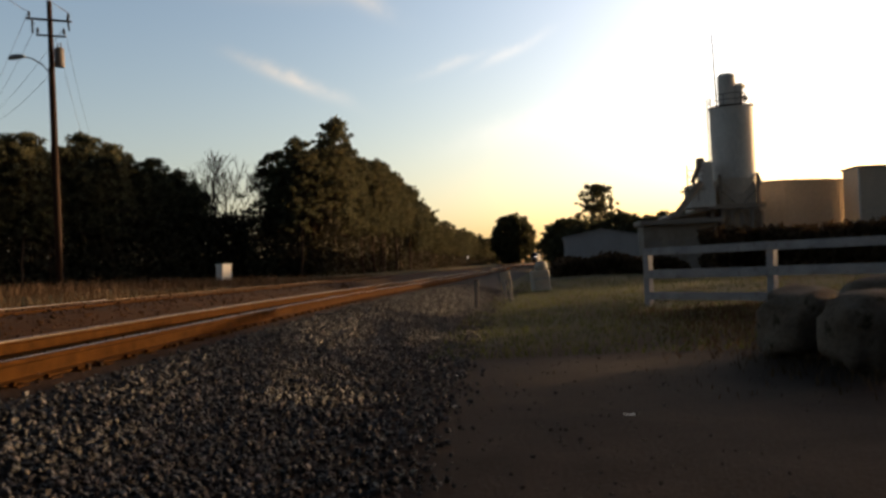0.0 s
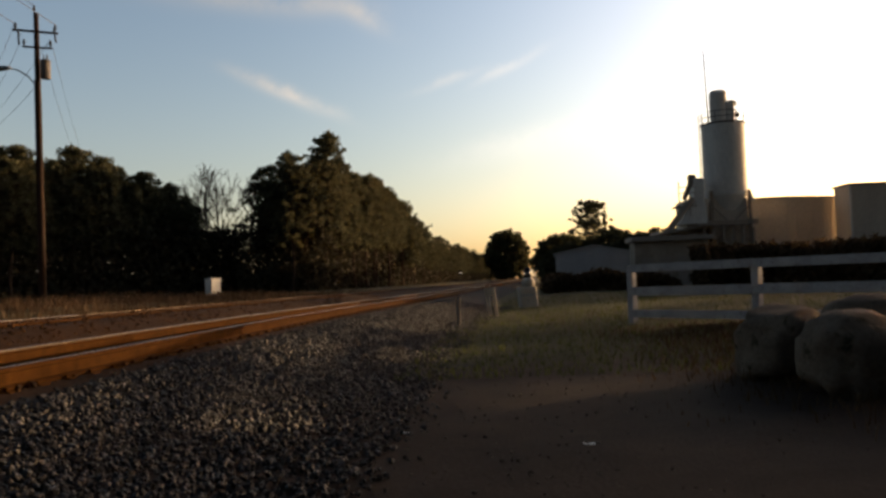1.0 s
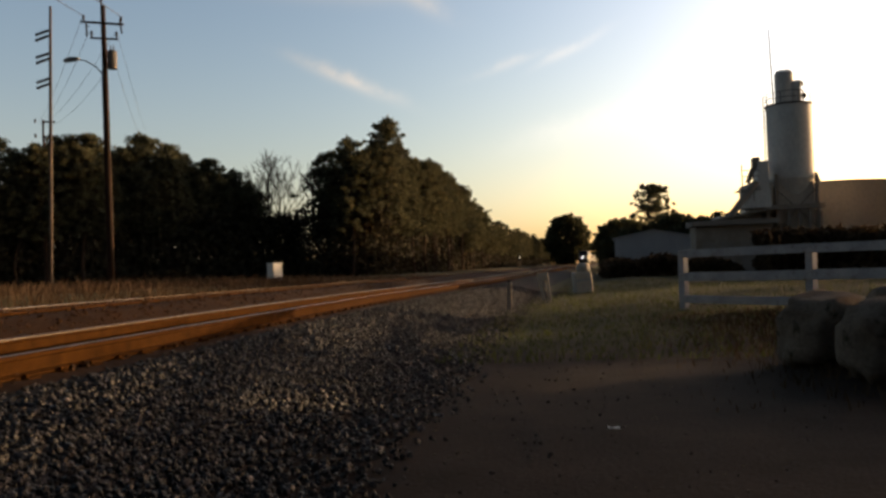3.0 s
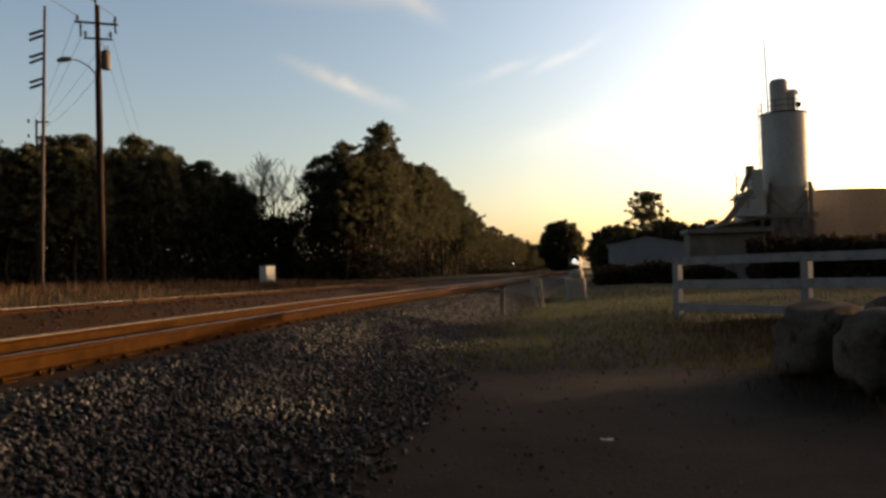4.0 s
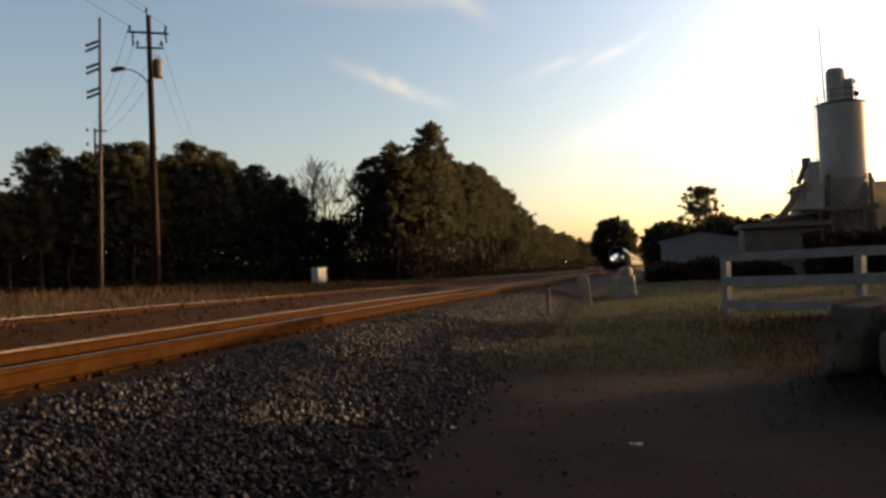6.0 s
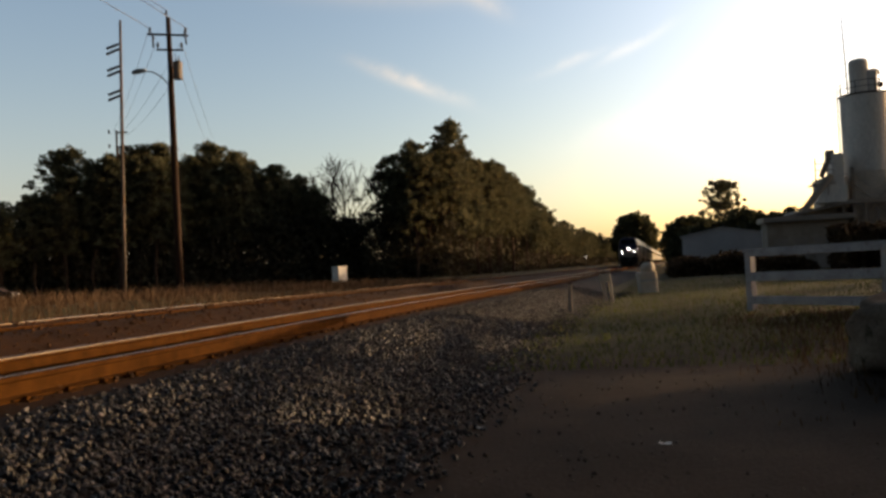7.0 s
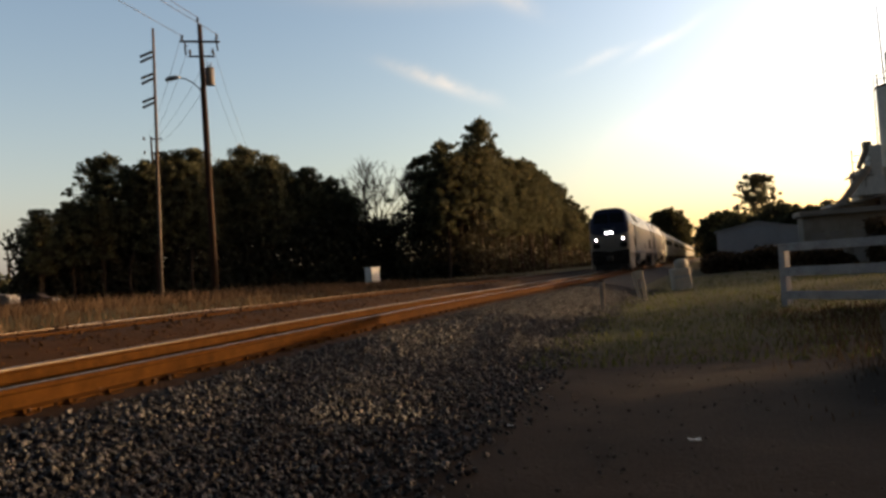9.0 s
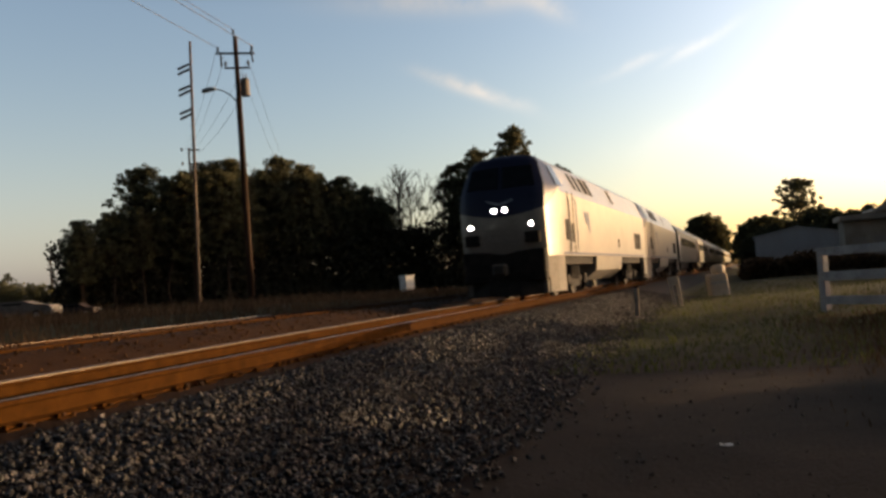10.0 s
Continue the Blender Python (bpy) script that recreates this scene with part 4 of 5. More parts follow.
# ---- concrete plant with its silo ----
def build_silo():
    cxs, cys = 20.48, 77.0
    t = thing("silo", pose(cxs, cys, 0), "tall grey cement silo with a filter housing and mast on top", "silo")
    r = 1.9
    part("drum", cyl(bmesh.new(), 0, 0, 7.9, 14.3, r, sides=48), M_SILO, t, smooth=False)
    bm = bmesh.new()
    tube(bm, [(0, 0, 7.9), (0, 0, 5.2)], [r, 0.45], 32)
    part("hopper", bm, M_SILO, t)
    for z in (9.5, 11.1, 12.7):
        bm = bmesh.new()
        cyl(bm, 0, 0, z, z + 0.05, r + 0.015, sides=48)
        part("seam", bm, M_SILO, t)
    bm = bmesh.new()
    cyl(bm, 0, 0, 14.3, 14.42, r + 0.08, sides=48)
    part("deck", bm, M_DARKSTEEL, t)
    for k in range(8):
        a = 2 * math.pi * k / 8 + 0.2
        bm = bmesh.new()
        tube(bm, [((r + 0.02) * math.cos(a), (r + 0.02) * math.sin(a), 14.42), ((r + 0.02) * math.cos(a), (r + 0.02) * math.sin(a), 15.4)], 0.03, 6)
        part("rail_post", bm, M_DARKSTEEL, t)
    for z in (14.9, 15.4):
        bm = bmesh.new()
        n = 32
        tube(bm, [((r + 0.02) * math.cos(2 * math.pi * k / n), (r + 0.02) * math.sin(2 * math.pi * k / n), z) for k in range(n // 4, n // 4 + 20)], 0.025, 6)
        part("guard_rail", bm, M_DARKSTEEL, t)
    bm = bmesh.new()
    cyl(bm, -0.3, 0, 14.42, 17.2, 0.78, sides=24)
    cyl(bm, -0.3, 0, 17.2, 17.45, 0.78, 0.6, sides=24)
    part("filter_housing", bm, M_SILO, t)
    bm = bmesh.new()
    box(bm, 0.2, -0.7, 14.42, 0.95, 0.7, 16.35, 0.08)
    part("fan_housing", bm, M_SILO, t)
    bm = bmesh.new()
    tube(bm, [(0.5, 0, 16.4), (0.95, -0.05, 16.45), (1.15, -0.08, 16.3), (1.2, -0.1, 16.05)], 0.16, 10)
    part("vent_pipe", bm, M_SILO, t)
    bm = bmesh.new()
    tube(bm, [(1.25, 0, 14.42), (1.25, 0, 15.7)], 0.06, 8)
    box(bm, 1.05, -0.15, 15.0, 1.5, 0.15, 15.4)
    part("relief_valve", bm, M_DARKSTEEL, t)
    bm = bmesh.new()
    tube(bm, [(-1.25, 0, 14.42), (-1.4, 0, 21.2)], [0.07, 0.04], 6)
    part("mast", bm, M_DARKSTEEL, t)
    bm = bmesh.new()
    box(bm, -1.5, -1.15, -0.2, 1.5, 1.15, 7.6, 0.04)
    part("enclosure", bm, M_BARN, t, "tan sheet cladding round the silo's foot")
    for sx in (-1, 1):
        for sy in (-1, 1):
            bm = bmesh.new()
            box(bm, sx * 1.65 - 0.13, sy * 1.3 - 0.13, -0.2, sx * 1.65 + 0.13, sy * 1.3 + 0.13, 8.3)
            part("leg", bm, M_PLANT, t)
            bm = bmesh.new()
            tube(bm, [(sx * 1.65, sy * 1.3, 8.2), (sx * 2.0, sy * 1.3, 7.3)], 0.12, 6)
            part("knee_brace", bm, M_SILO, t)
    for z0, z1 in ((0.5, 3.6), (3.6, 7.0)):
        for s in (-1, 1):
            bm = bmesh.new()
            tube(bm, [(-1.65, s * 1.3, z0), (1.65, s * 1.3, z1)], 0.06, 6)
            tube(bm, [(1.65, s * 1.3, z0), (-1.65, s * 1.3, z1)], 0.06, 6)
            part("brace", bm, M_PLANT, t)
    bm = bmesh.new()
    for k in range(36):
        box(bm, -r - 0.25, -0.25, 1.0 + k * 0.37, -r - 0.2, 0.25, 1.03 + k * 0.37)
    for s in (-0.25, 0.25):
        tube(bm, [(-r - 0.22, s, 0.5), (-r - 0.22, s, 15.3)], 0.03, 6)
    part("ladder", bm, M_PLANT, t)


build_silo()


def build_batch_plant():
    t = thing("batching_plant", pose(0, 0, 0), "grey steel batching tower with hoppers and platforms beside the silo", "industrial plant")
    bm = bmesh.new()
    box(bm, 17.1, 74.5, 6.2, 18.0, 76.3, 9.4, 0.05)
    part("weigh_hopper", bm, M_SILO, t)
    bm = bmesh.new()
    box(bm, 16.75, 74.7, 8.9, 17.35, 75.5, 9.75, 0.05)
    tube(bm, [(16.9, 75, 9.0), (16.3, 75, 7.6)], 0.22, 8)
    part("inlet_box", bm, M_PLANT, t)
    bm = bmesh.new()
    loft(bm, [[(15.6, y, 5.4), (18.0, y, 5.4), (18.0, y, 6.9), (16.7, y, 6.9)] for y in (74.2, 77)], cap0=True, cap1=True)
    part("bin", bm, M_SILO, t)
    for x in (15.7, 16.6):
        bm = bmesh.new()
        tube(bm, [(x, 74.2, 6.0), (x, 74.2, 9.1 if x < 16 else 8.2)], 0.05, 6)
        part("platform_post", bm, M_PLANT, t)
    for z in (7.2, 8.1, 8.6):
        bm = bmesh.new()
        tube(bm, [(15.7, 74.2, z), (17.1, 74.2, z)], 0.035, 6)
        part("platform_rail", bm, M_PLANT, t)
    bm = bmesh.new()
    box(bm, 15.5, 74.1, 6.9, 17.2, 76.5, 7.0)
    part("platform", bm, M_PLANT, t)
    bm = bmesh.new()
    tube(bm, [(13.6, 73.8, 3.6), (16.9, 74.4, 7.6)], 0.3, 8)
    part("conveyor", bm, M_PLANT, t)
    for x0, x1, z0, z1, m in ((17.6, 22.3, 2.2, 7.2, M_PLANT), (14.0, 17.4, -0.2, 4.9, M_BARN), (16.5, 18.4, 4.9, 7.6, M_BARN)):
        bm = bmesh.new()
        box(bm, x0, 78.9 if m is M_PLANT else 75.2, z0, x1, 80.5 if m is M_PLANT else 79.5, z1, 0.03)
        part("housing", bm, m, t)
    for k in range(6):
        bm = bmesh.new()
        x = 17.8 + k * 0.85
        box(bm, x - 0.12, 74.6, -0.2, x + 0.12, 74.9, 5.2 - 0.3 * (k % 2))
        part("column", bm, M_PLANT, t)
    bm = bmesh.new()
    box(bm, 17.4, 74.4, 5.2, 22.4, 75.2, 5.6)
    box(bm, 17.4, 74.4, 3.2, 22.4, 74.9, 3.4)
    part("girder", bm, M_PLANT, t)
    # lean-to roof in front
    bm = bmesh.new()
    loft(bm, [[(12.2, y, 4.3), (17.6, y, 5.3), (17.6, y, 5.16), (12.2, y, 4.16)] for y in (71.0, 77)], cap0=True, cap1=True)
    part("lean_to_roof", bm, M_ROOF, t)


build_batch_plant()


def build_low_store():
    t = thing("low_store_building", pose(0, 0, 0), "low tan store building with a flat roof and open bays", "building")
    bm = bmesh.new()
    box(bm, 11.2, 71.2, -0.2, 17.3, 74.0, 3.9)
    part("wall", bm, M_PLANT, t)
    bm = bmesh.new()
    box(bm, 10.9, 70.6, 3.901, 17.6, 74.3, 4.3, 0.03)
    part("roof", bm, M_ROOF, t)
    for x in (11.7, 13.2, 14.7, 16.1):
        bm = bmesh.new()
        box(bm, x, 71.1, 0.0, x + 1.0, 71.199, 2.6)
        part("door", bm, M_ROOF, t)


build_low_store()


def build_warehouse():
    t = thing("warehouse", pose(0, 0, 0), "long tan warehouse with a slightly arched roofline", "building")
    n = 24
    bm = bmesh.new()
    top = [(21.9 + 10.2 * k / n, 7.6 + 0.29 * math.sin(math.pi * (0.18 + 0.72 * k / n))) for k in range(n + 1)]
    loft(bm, [[(21.9, y, -0.2), (32.1, y, -0.2)] + [(x, y, z) for x, z in top[::-1]] for y in (81.0, 100.0)], cap0=True, cap1=True)
    part("wall", bm, M_BARN, t)
    bm = bmesh.new()
    loft(bm, [[(x, y, z + 0.005) for x, z in top] + [(x, y, z + 0.1) for x, z in top[::-1]] for y in (80.8, 100.2)], cap0=True, cap1=True)
    part("roof", bm, M_ROOF, t)
    for k in range(12):
        bm = bmesh.new()
        x = 22.3 + k * 0.8
        box(bm, x - 0.03, 80.95, 0, x + 0.03, 81.0, 7.2)
        part("cladding_rib", bm, M_BARN, t)
    bm = bmesh.new()
    cyl(bm, 25.0, 82, 7.6, 7.85, 0.12, sides=10)
    part("roof_vent", bm, M_DARKSTEEL, t)
    t2 = thing("mill_building", pose(0, 0, 0), "taller tan mill building with a flat parapet", "building")
    bm = bmesh.new()
    box(bm, 31.3, 77.0, -0.2, 39.5, 80.5, 8.4)
    part("wall", bm, M_BARN, t2)
    bm = bmesh.new()
    box(bm, 31.15, 76.85, 8.401, 39.65, 80.65, 8.6)
    part("parapet", bm, M_ROOF, t2)
    bm = bmesh.new()
    box(bm, 31.15, 76.7, 0, 31.29, 76.84, 8.39)
    part("downpipe", bm, M_WHITE, t2)


build_warehouse()


def build_signal():
    t = thing("railway_signal", pose(SIG_X, 200, land(SIG_X, 200)), "distant trackside signal mast with one lit lamp", "railway signal")
    part("mast", cyl(bmesh.new(), 0, 0, -0.3, 3.6, 0.09, sides=10), M_DARKSTEEL, t)
    bm = bmesh.new()
    box(bm, -0.3, -0.18, 2.2, 0.3, -0.09, 3.5, 0.04)
    head = part("head", bm, M_BLACK, t)
    bm = tube(bmesh.new(), [(0, -0.18, LAMP_Z), (0, -0.23, LAMP_Z)], 0.12, 14)
    part("lens", bm, M_SIGNAL, head, "glowing white lens")


SIG_X, LAMP_Z = -8.9, 2.75
build_signal()


# ---- litter on the earth ----
for x, y, a in ((0.29, 6.5, 20), (-1.25, 9.35, 70), (-1.2, 7.2, 130)):
    bm = bmesh.new()
    bmesh.ops.create_grid(bm, x_segments=5, y_segments=4, size=0.5)
    for v in bm.verts:
        v.co = Vector((v.co.x * 0.09, v.co.y * 0.05, 0.012 * noise.noise((v.co.x * 3 + a, v.co.y * 3, 0)) + 0.02 * v.co.x * v.co.x))
    bmesh.ops.solidify(bm, geom=list(bm.faces), thickness=0.002)
    scrap = new("paper_scrap", bm_mesh("paper_scrap", bm, M_WHITE))
    scrap.matrix_world = pose(x, y, land(x, y) + 0.012, 4, 3, a)
    tagged(scrap, "small crumpled pale paper scrap on the ground", "litter", "litter on the ground")


# ---- trees ----
def leaf_quads(verts, faces, centre, spread, count, size, rng, flat=0.6, blade=0.42):
    """Scattered leaf blades round a centre, added to the lists."""
    def unit(v):
        return v / np.maximum(np.linalg.norm(v, axis=1, keepdims=True), 1e-6)
    p = centre + unit(rng.normal(0, 1, (count, 3))) * spread * rng.random((count, 1)) ** 0.4 * (1, 1, flat)
    a = unit(rng.normal(0, 1, (count, 3)))
    b = unit(np.cross(a, rng.normal(0, 1, (count, 3))))
    s = size * rng.uniform(0.6, 1.3, (count, 1))
    o = len(verts)
    verts.extend(np.stack([p + a * s, p + b * s * blade, p - a * s, p - b * s * blade], 1).reshape(-1, 3).tolist())
    faces.extend((o + 4 * k, o + 4 * k + 1, o + 4 * k + 2, o + 4 * k + 3) for k in range(count))


def pine(name, height, crown_from, crown_r, clumps, blades, seed, label, leaf=0.42, m=None):
    """Tall pine: bare lower trunk with dead snags, irregular crown of needle clumps on limbs."""
    rng = np.random.default_rng(seed)
    t = thing(name, m or pose(0, -400, 0), label, "tree", "trees")
    bend = rng.normal(0, 0.25, 2)
    pts = [(bend[0] * math.sin(k), bend[1] * math.sin(1.3 * k), height * 0.97 * k / 6 - (0.3 if k == 0 else 0)) for k in range(7)]
    part("trunk", tube(bmesh.new(), pts, [0.3 - 0.042 * k for k in range(7)], 8), M_BARK, t)
    limbs = bmesh.new()
    verts, faces = [], []
    for k in range(clumps):
        a = rng.uniform(0, 2 * math.pi)
        f = rng.random() ** 0.85
        lobe = 1 + 0.38 * noise.noise(Vector((1.6 * math.cos(a), 1.6 * math.sin(a), 5.5 * f + seed)))
        z = height * (crown_from + (1 - crown_from) * f)
        env = crown_r * lobe * (math.sin(math.pi * (0.2 + 0.73 * f)) ** 0.65)
        r = env * rng.uniform(0.15, 1.12)
        c = np.array((r * math.cos(a), r * math.sin(a), z + rng.uniform(-0.4, 0.4)))
        if k % 2 == 0:
            tube(limbs, [(0, 0, z - 0.25 * r - 0.3), tuple(c * (0.55, 0.55, 1) - (0, 0, 0.15)), tuple(c)], [0.07, 0.045, 0.015], 4, False)
        leaf_quads(verts, faces, c, rng.uniform(0.4, 1.15) * (0.42 + 0.09 * crown_r), blades, leaf, rng, 0.55, 0.24)
    for k in range(9):
        z = height * rng.uniform(0.25, crown_from + 0.1)
        a, r = rng.uniform(0, 6.28), rng.uniform(0.8, 2.2)
        tube(limbs, [(0, 0, z), (r * math.cos(a), r * math.sin(a), z + rng.uniform(-0.3, 0.4))], [0.05, 0.012], 4, False)
    tagged(part("branching", limbs, M_BARK, t), kind="stuff")
    part("crown", py_mesh("crown", verts, faces, M_PINE), None, t)
    return t


def bushy(name, height, radius, count, seed, label, material, leaf=0.35, base=0.12, m=None):
    """Dense round-headed tree: short trunk, limbs and a lumpy shell of leaves with gaps."""
    rng = np.random.default_rng(seed)
    t = thing(name, m or pose(0, -400, 0), label, "tree", "trees")
    part("trunk", tube(bmesh.new(), [(0, 0, -0.3), (0.1, 0, height * 0.3), (0, 0.1, height * 0.7)], [0.35, 0.25, 0.1], 8), M_BARK, t)
    limbs = bmesh.new()
    verts, faces = [], []
    for k in range(count):
        p = rng.normal(0, 1, 3)
        p /= np.linalg.norm(p)
        bump = 1 + 0.22 * noise.noise(Vector(p * 2.2) + Vector((seed, 0, 0)))
        q = p * bump * rng.uniform(0.55, 1.0) ** 0.5
        c = np.array((q[0] * radius, q[1] * radius, height * (base + (1 - base) / 2) + q[2] * height * (1 - base) / 2))
        if k % 6 == 0:
            tube(limbs, [(0, 0, height * 0.25), tuple(c * (0.5, 0.5, 0.8)), tuple(c)], [0.1, 0.05, 0.015], 4, False)
        leaf_quads(verts, faces, c, 0.10 * radius + 0.35, 22, leaf, rng, 0.9)
    tagged(part("branching", limbs, M_BARK, t), kind="stuff")
    part("crown", py_mesh("crown", verts, faces, material), None, t)
    return t


def bare(name, height, seed, label, m):
    """Leafless tree by repeated forking."""
    rng = random.Random(seed)
    t = thing(name, m, label, "tree", "bare trees")
    trunk, twigs = bmesh.new(), bmesh.new()

    def grow(p, d, length, r, level):
        q = p + d * length
        mid = p + d * length * 0.5 + Vector((rng.uniform(-1, 1), rng.uniform(-1, 1), 0)) * length * 0.06
        tube(trunk if level < 2 else twigs, [p, mid, q], [r, r * 0.85, r * 0.68], 6 if level < 2 else 4, False)
        if level >= 6:
            return
        for _ in range(3 if level < 4 else 2):
            e = (d + Vector((rng.uniform(-1, 1), rng.uniform(-1, 1), rng.uniform(-0.35, 0.6))) * 0.62).normalized()
            e = (e + Vector((0, 0, 0.12))).normalized()
            grow(p + d * length * rng.uniform(0.65, 1.0), e, length * rng.uniform(0.62, 0.82), max(r * 0.62, 0.034), level + 1)
    grow(Vector((0, 0, -0.3)), Vector((0.02, 0, 1)), height * 0.3, 0.26, 0)
    part("trunk", trunk, M_TWIG, t)
    tagged(part("twig_crown", twigs, M_TWIG, t), kind="stuff")
    return t


PINES = [pine("pine_tree", 22, 0.34 + 0.05 * k, 3.7 + 0.3 * k, 340, 30, 10 + k, "tall dark green pine with a ragged crown", 0.36) for k in range(4)]
FAR_PINES = [pine("pine_tree", 21, 0.3, 4.0, 120, 16, 20 + k, "dark pine in the woods along the railway", 0.7) for k in range(3)]
trng = random.Random(5)


def put(model, x, y, height, base_height):
    s = height / base_height
    wide = trng.uniform(0.9, 1.12)
    copy_thing(model, Matrix.Translation((x, y, land(x, y) - 0.1)) @ pose(0, 0, 0, trng.uniform(-2, 2), trng.uniform(-2, 2), trng.uniform(0, 360)) @ Matrix.Diagonal((s * wide, s * wide, s, 1)))


def plant_woods():
    # the wood's face across the open ground on the far side
    for row in range(4):
        for k in range(12):
            f = k / 11
            x, y = -82.5 + 32 * f - row * 1.0 + trng.uniform(-1.2, 1.2), 98 + 35 * f + row * 4.5 + trng.uniform(-1.5, 1.5)
            h = (12.7 + 9.2 * smooth(-0.1, 0.30, f)) * (1 - 0.24 * smooth(0.68, 1.0, f)) + trng.uniform(-3.6, 1.3)
            if row == 0:
                h *= 0.86
            put(PINES[(k + row) % 4], x, y, h, 22)
    # the corner where the wood meets the line, and the wood along the line
    for x, y, h in ((-27.3, 133, 24.8), (-31.5, 127, 21.0), (-29.5, 129, 18.5), (-34, 132, 20), (-33, 138, 20.5), (-37, 136, 16.5), (-27, 139, 19.5)):
        put(PINES[trng.randrange(4)], x, y, h, 22)
    y = 143.0
    while y < 520:
        for row in range(3):
            x = cx(y) - 27.5 - row * 6 + trng.uniform(-1.2, 1.2)
            top = 22.5 - 7.0 * smooth(150, 290, y)
            put((PINES if y < 200 and row < 2 else FAR_PINES)[trng.randrange(3)], x, y + trng.uniform(-2, 2), top + trng.uniform(-2.2, 0.6), 22)
        y += 6.0 if y < 220 else 10
    # beyond the open ground, far to the side
    for k in range(12):
        put(FAR_PINES[k % 3], -166 - 4 * k + trng.uniform(-2, 2), 196 + trng.uniform(-6, 12), trng.uniform(6.5, 9.5), 21)
    put(FAR_PINES[0], -132, 131, 10.5, 21)
    put(FAR_PINES[1], -135, 130, 9.5, 21)
    for k in range(14):
        put(FAR_PINES[k % 3], -210 - 9 * k + trng.uniform(-3, 3), 205 + trng.uniform(-10, 25), trng.uniform(11, 16), 21)


plant_woods()
for k, (x, y, h) in enumerate(((-46.5, 140, 25.0), (-41.5, 143, 24.0), (-50.5, 146, 22.0))):
    bare("bare_tree", h, 60 + k, "leafless grey-brown tree at the wood's edge", pose(x, y, land(x, y)))

bushy("round_tree", 24.5, 10.6, 900, 3, "round-headed dark evergreen tree beside the line", M_OAK, 0.75, 0.02, pose(4.6, 415, 0))
big = pine("pine_tree", 21.4, 0.42, 6.4, 190, 26, 44, "spreading tall pine behind the shed", 0.6, pose(25.5, 232, 0))
bush_models = [bushy("broadleaf_tree", 10.5, 5.2, 230, 70 + k, "dark leafy tree behind the plant, or an unseen one added for shade", M_OAK, 0.5, 0.05) for k in range(2)]
for k in range(14):   # a row behind the shed, then back along the line
    put(bush_models[k % 2], 6.6 + k * 2.2, 98 + trng.uniform(-2, 4), (4.2 if k == 0 else 5.2 if k == 1 else trng.uniform(5.6, 6.4)), 10.5)
for k in range(14):
    put(bush_models[k % 2], 8.0 + 0.07 * k * 7 + trng.uniform(0, 2), 116 + k * 7, trng.uniform(5.5, 7.5) + 0.15 * k, 10.5)
for k in range(16):   # unseen trees to the side, added to shade the yard and ballast
    put(bush_models[k % 2], 47 + trng.uniform(-2, 2), -34 + k * 6.2, 4.5 if k > 14 else trng.uniform(5.05, 5.6), 10.5)
# unseen too: low ones let sun through, tall ones shade the farther rail
for y, h in ((66.0, 4.5), (72.5, 6.2), (74.5, 6.5)):
    put(bush_models[0], 47.0, y, h, 10.5)
# unseen row behind the camera, added to hold back sky light
for k in range(12):
    put(bush_models[k % 2], -30 + k * 7, -42 + trng.uniform(-3, 3), trng.uniform(9, 12), 10.5)
for model in PINES + FAR_PINES + bush_models:
    for o in (*model.children_recursive, model):
        bpy.data.objects.remove(o)


def brush(name, label, category, count, place, size, spread, material, seed, upright=0.0):
    """Undergrowth or grass as many blades in one mesh; place(rng) gives x, y and the height of that blade."""
    rng = np.random.default_rng(seed)
    verts, faces = [], []
    for _ in range(count):
        x, y, z = place(rng)
        g = land(x, y)
        a = rng.uniform(0, 2 * math.pi)
        if upright:
            s = size * rng.uniform(0.5, 1.2) * z
            w = upright * rng.uniform(0.7, 1.3)
            dx, dy = math.cos(a) * w, math.sin(a) * w
            lx, ly = rng.normal(0, 0.22, 2) * s
            o = len(verts)
            verts += [(x - dx, y - dy, g - 0.03), (x + dx, y + dy, g - 0.03), (x + dx * 0.7 + lx * .5, y + dy * 0.7 + ly * .5, g + s * 0.6), (x + lx, y + ly, g + s)]
            faces.append((o, o + 1, o + 2, o + 3))
        else:
            leaf_quads(verts, faces, np.array((x, y, g + z)), spread, 4, size, rng, 1.0)
    ob = new(name, py_mesh(name, verts, faces, material))
    tagged(ob, label, category, kind="stuff")


def wood_face(g):
    f = g.random()
    d = g.uniform(1.5, 15)
    if f < 0.45:
        k = g.random()
        x, y = -88 + 50 * k - d * 0.5, 98 + 33 * k + d
    else:
        y = 128 + 330 * g.random() ** 1.6
        x = cx(y) - 25.5 - d
    return x, y, 10.5 * g.random() ** 1.2


brush("undergrowth", "dark tangled undergrowth filling the wood's edge", "undergrowth", 21000, wood_face, 0.5, 1.4, M_UNDER, 81)


def far_band(g):
    x = g.uniform(-420, 420)
    y = 620 + g.uniform(0, 30)
    return x, y, (12 + 3 * math.sin(x * 0.05) + 1.5 * math.sin(x * 0.21)) * g.random() ** 0.8


brush("far_woods", "distant dark treeline on the horizon", "woods", 9000, far_band, 1.8, 2.2, M_OAK, 82)

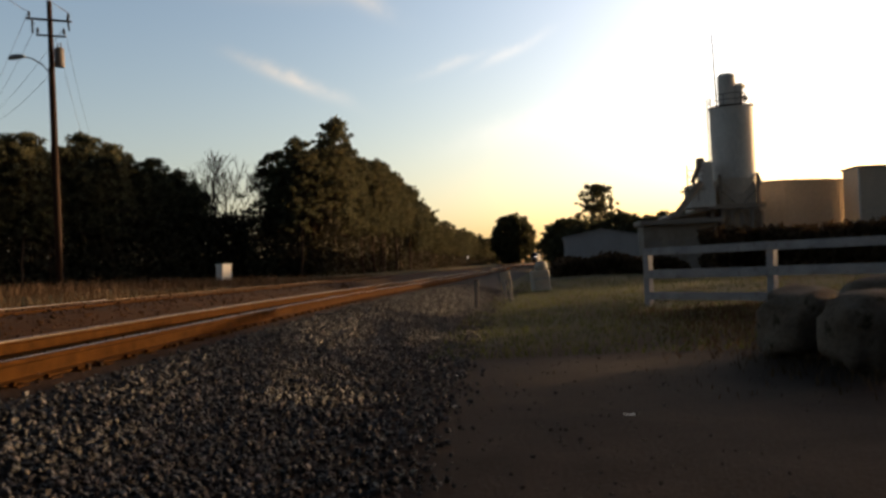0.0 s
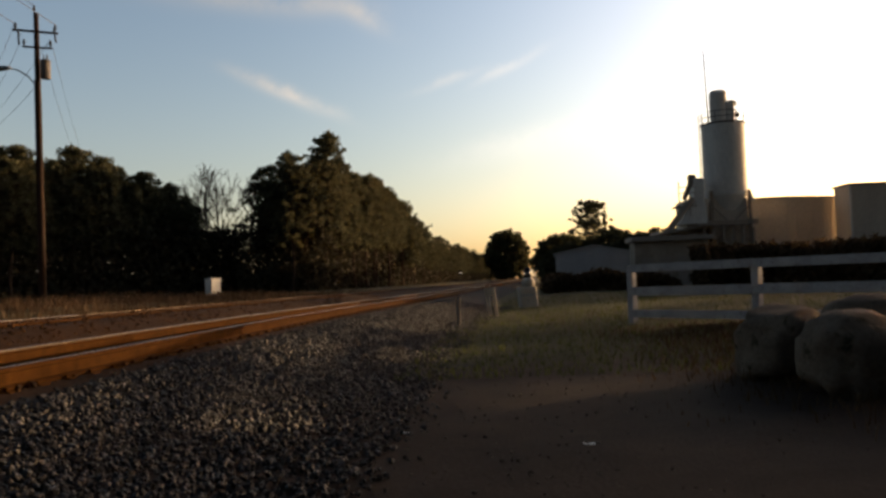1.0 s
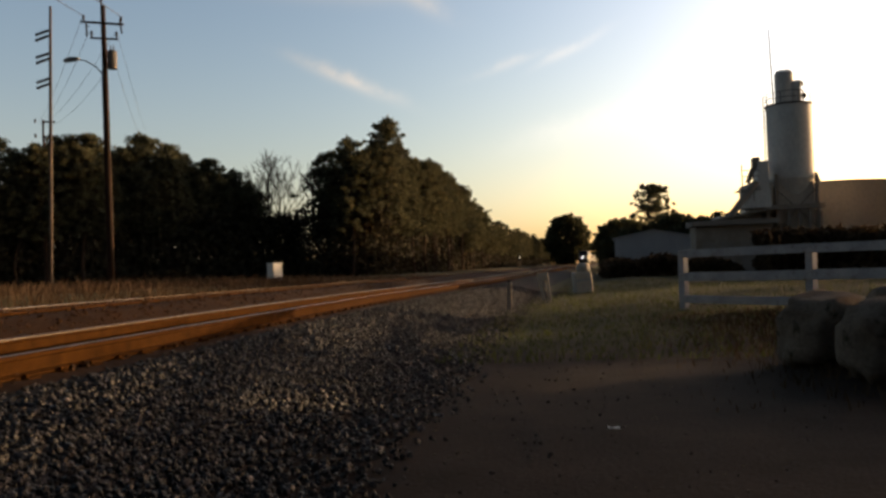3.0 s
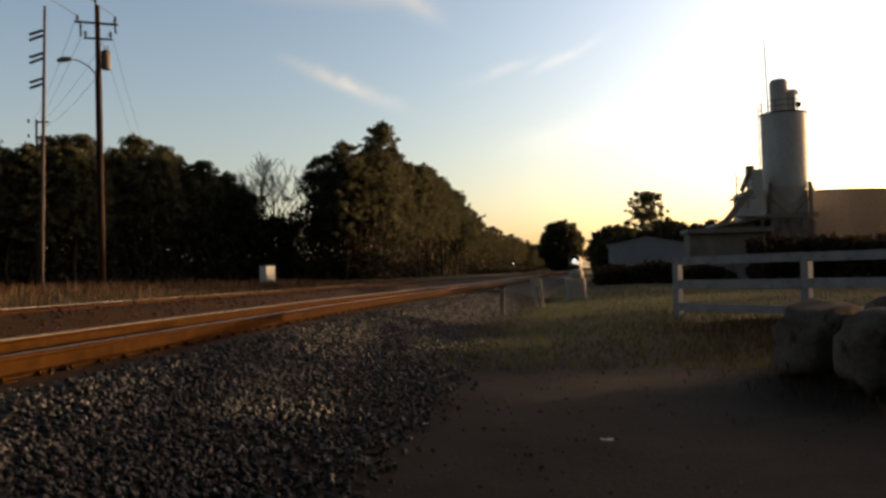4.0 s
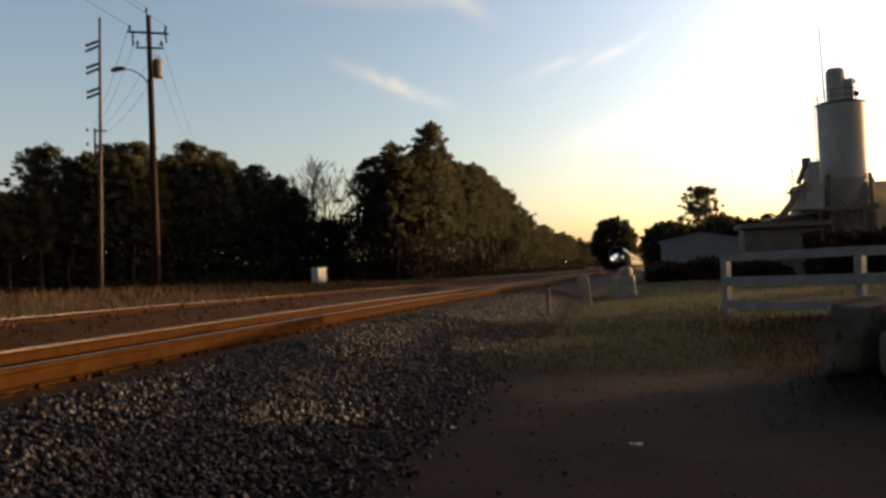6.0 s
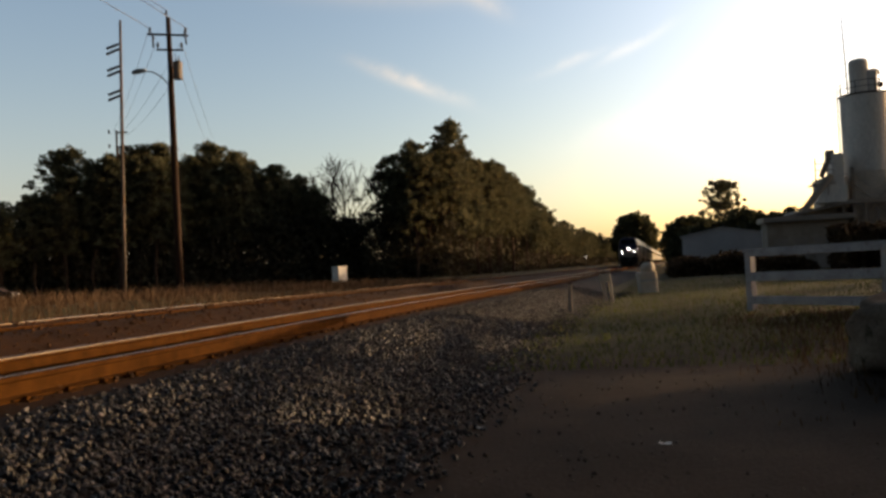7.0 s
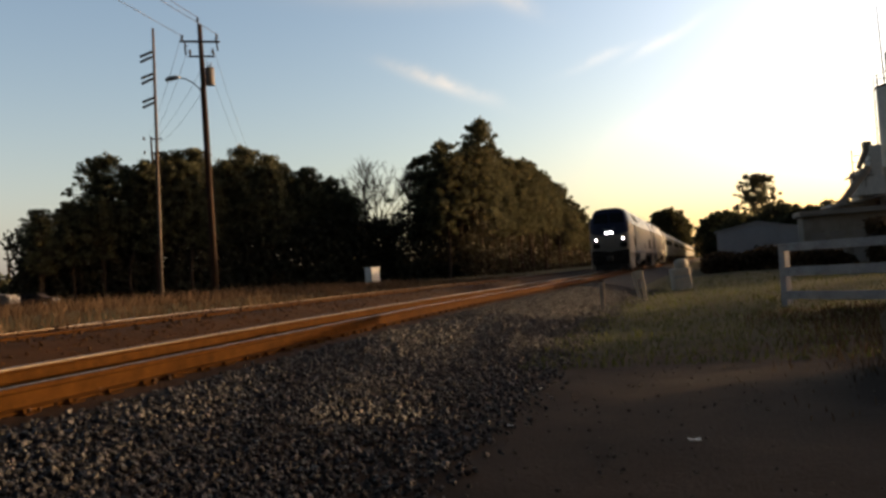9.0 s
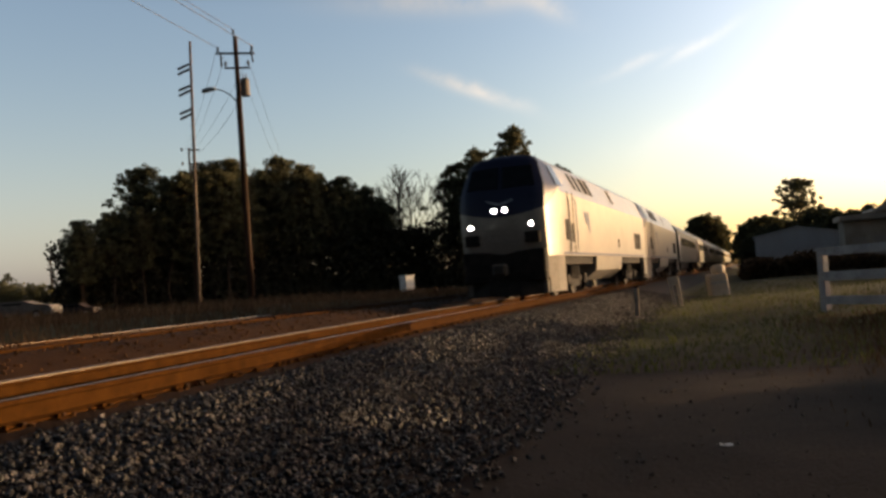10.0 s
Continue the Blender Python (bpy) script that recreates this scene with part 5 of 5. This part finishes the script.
brush("distant_copse", "low dark line of distant trees beyond the open ground", "woods", 6500,
      lambda g: (lambda x: (x, 214 + g.uniform(0, 14), (8.2 + 1.8 * math.sin(x * 0.11) + math.sin(x * 0.43)) * g.random() ** 0.8))(g.uniform(-330, -140)), 0.7, 1.2, M_OAK, 88)
brush("dry_grass", "tall dry brown grass on the bank beyond the tracks", "grass", 26000,
      lambda g: (lambda y: (cx(y) - g.uniform(8.4, 26), y, g.uniform(0.6, 1.3)))(g.uniform(8, 82)), 0.5, 0, M_DRYGRASS, 83, 0.015)
brush("low_grass", "short green and straw-coloured grass around the fence", "grass", 22000,
      lambda g: (lambda y: (cx(y) + g.uniform(3.9, 5.5 + 0.45 * y), y, g.uniform(0.4, 1.2)))(11.0 + 43 * g.random() ** 1.05), 0.10, 0, M_GREENGRASS, 84, 0.012)
brush("straw_grass", "short dry straw scattered over the yard", "grass", 2500,
      lambda g: (g.uniform(0.8, 9), g.uniform(7, 30), g.uniform(0.4, 1.2)), 0.07, 0, M_DRYGRASS, 85, 0.008)
brush("dead_weeds", "low tangle of dead reddish-brown weeds below the fence", "weeds", 21000,
      lambda g: (lambda y: (g.uniform(1.4, 3.6) + max(0.0, 10 - y) * 0.25 + g.random() * 9, y, g.uniform(0.4, 1.3)))(g.uniform(6.0, 18.5)), 0.14, 0, M_BRUSH, 87, 0.01)


def parked(name, x, y, turn, paint, label, category, cab):
    """A parked car or van: body shell with wheel arches, glass, lamps and wheels."""
    t = thing(name, pose(x, y, land(x, y), 0, 0, turn), label, category)
    L, W = 2.4, 0.9
    roof = [(-L, 0.75), (-L + 0.15, cab), (0.6, cab), (1.3, 1.05), (L - 0.1, 0.95), (L, 0.55), (L, 0.35), (-L, 0.35)]
    bm = loft(bmesh.new(), [[(a, s * W * (0.94 if b > 1.0 else 1.0), b) for a, b in roof] for s in (-1, 1)], cap0=True, cap1=True)
    bmesh.ops.recalc_face_normals(bm, faces=bm.faces)
    bmesh.ops.bevel(bm, geom=list(bm.edges), offset=0.06, segments=2, affect="EDGES")
    part("body", bm, paint, t)
    for s in (-1, 1):
        for a, b in ((-2.0, -0.8), (-0.65, 0.55)):
            bm = bmesh.new()
            box(bm, a, s * W * 0.95 - 0.02, 1.05, b, s * W * 0.95 + 0.02, cab - 0.15, 0.01)
            part("side_window", bm, M_GLASS, t)
        for a in (-1.45, 1.5):
            bm = bmesh.new()
            tube(bm, [(a, s * (W - 0.2), 0.34), (a, s * (W + 0.02), 0.34)], 0.34, 18)
            w = part("wheel", bm, M_BLACK, t)
            bm = bmesh.new()
            tube(bm, [(a, s * (W + 0.021), 0.34), (a, s * (W + 0.03), 0.34)], 0.2, 14)
            part("rim", bm, M_STEEL, w)
        bm = bmesh.new()
        box(bm, L - 0.03, s * 0.65 - 0.15, 0.62, L + 0.03, s * 0.65 + 0.15, 0.8, 0.01)
        part("headlight", bm, M_STEEL, t)


parked("parked_car", -41.5, 44.0, 20, M_TANK, "dull grey car parked beyond the grassy bank", "car", 1.3)
parked("parked_car", -67.5, 80, 12, mat("dark_car_paint", (0.025, 0.02, 0.022), (0.04, 0.034, 0.036), rough=0.5, scale=1, fine=10, bump=0), "dark car parked beside the wood in dry grass", "car", 1.5)

brush("hedge", "brown leafless brush along the yard's far side", "hedge", 5200,
      lambda g: (lambda k: (14 + 26 * k, 60 + 3 * math.sin(9 * k) - 6 * k + g.uniform(0, 3), 2.7 * g.random() ** 0.8))(g.random()), 0.35, 0.5, M_BRUSH, 86)

brush("scrub", "dark leafless scrub below the shed wall", "scrub", 3800,
      lambda g: (lambda k: (3.4 + 9.5 * k, 62 + 8 * g.random(), (0.7 + 0.55 * math.sin(3.0 * k + 0.4) + 0.2 * math.sin(17 * k)) * g.random() ** 0.8))(g.random()), 0.26, 0.35, M_BRUSH, 89)

motions()
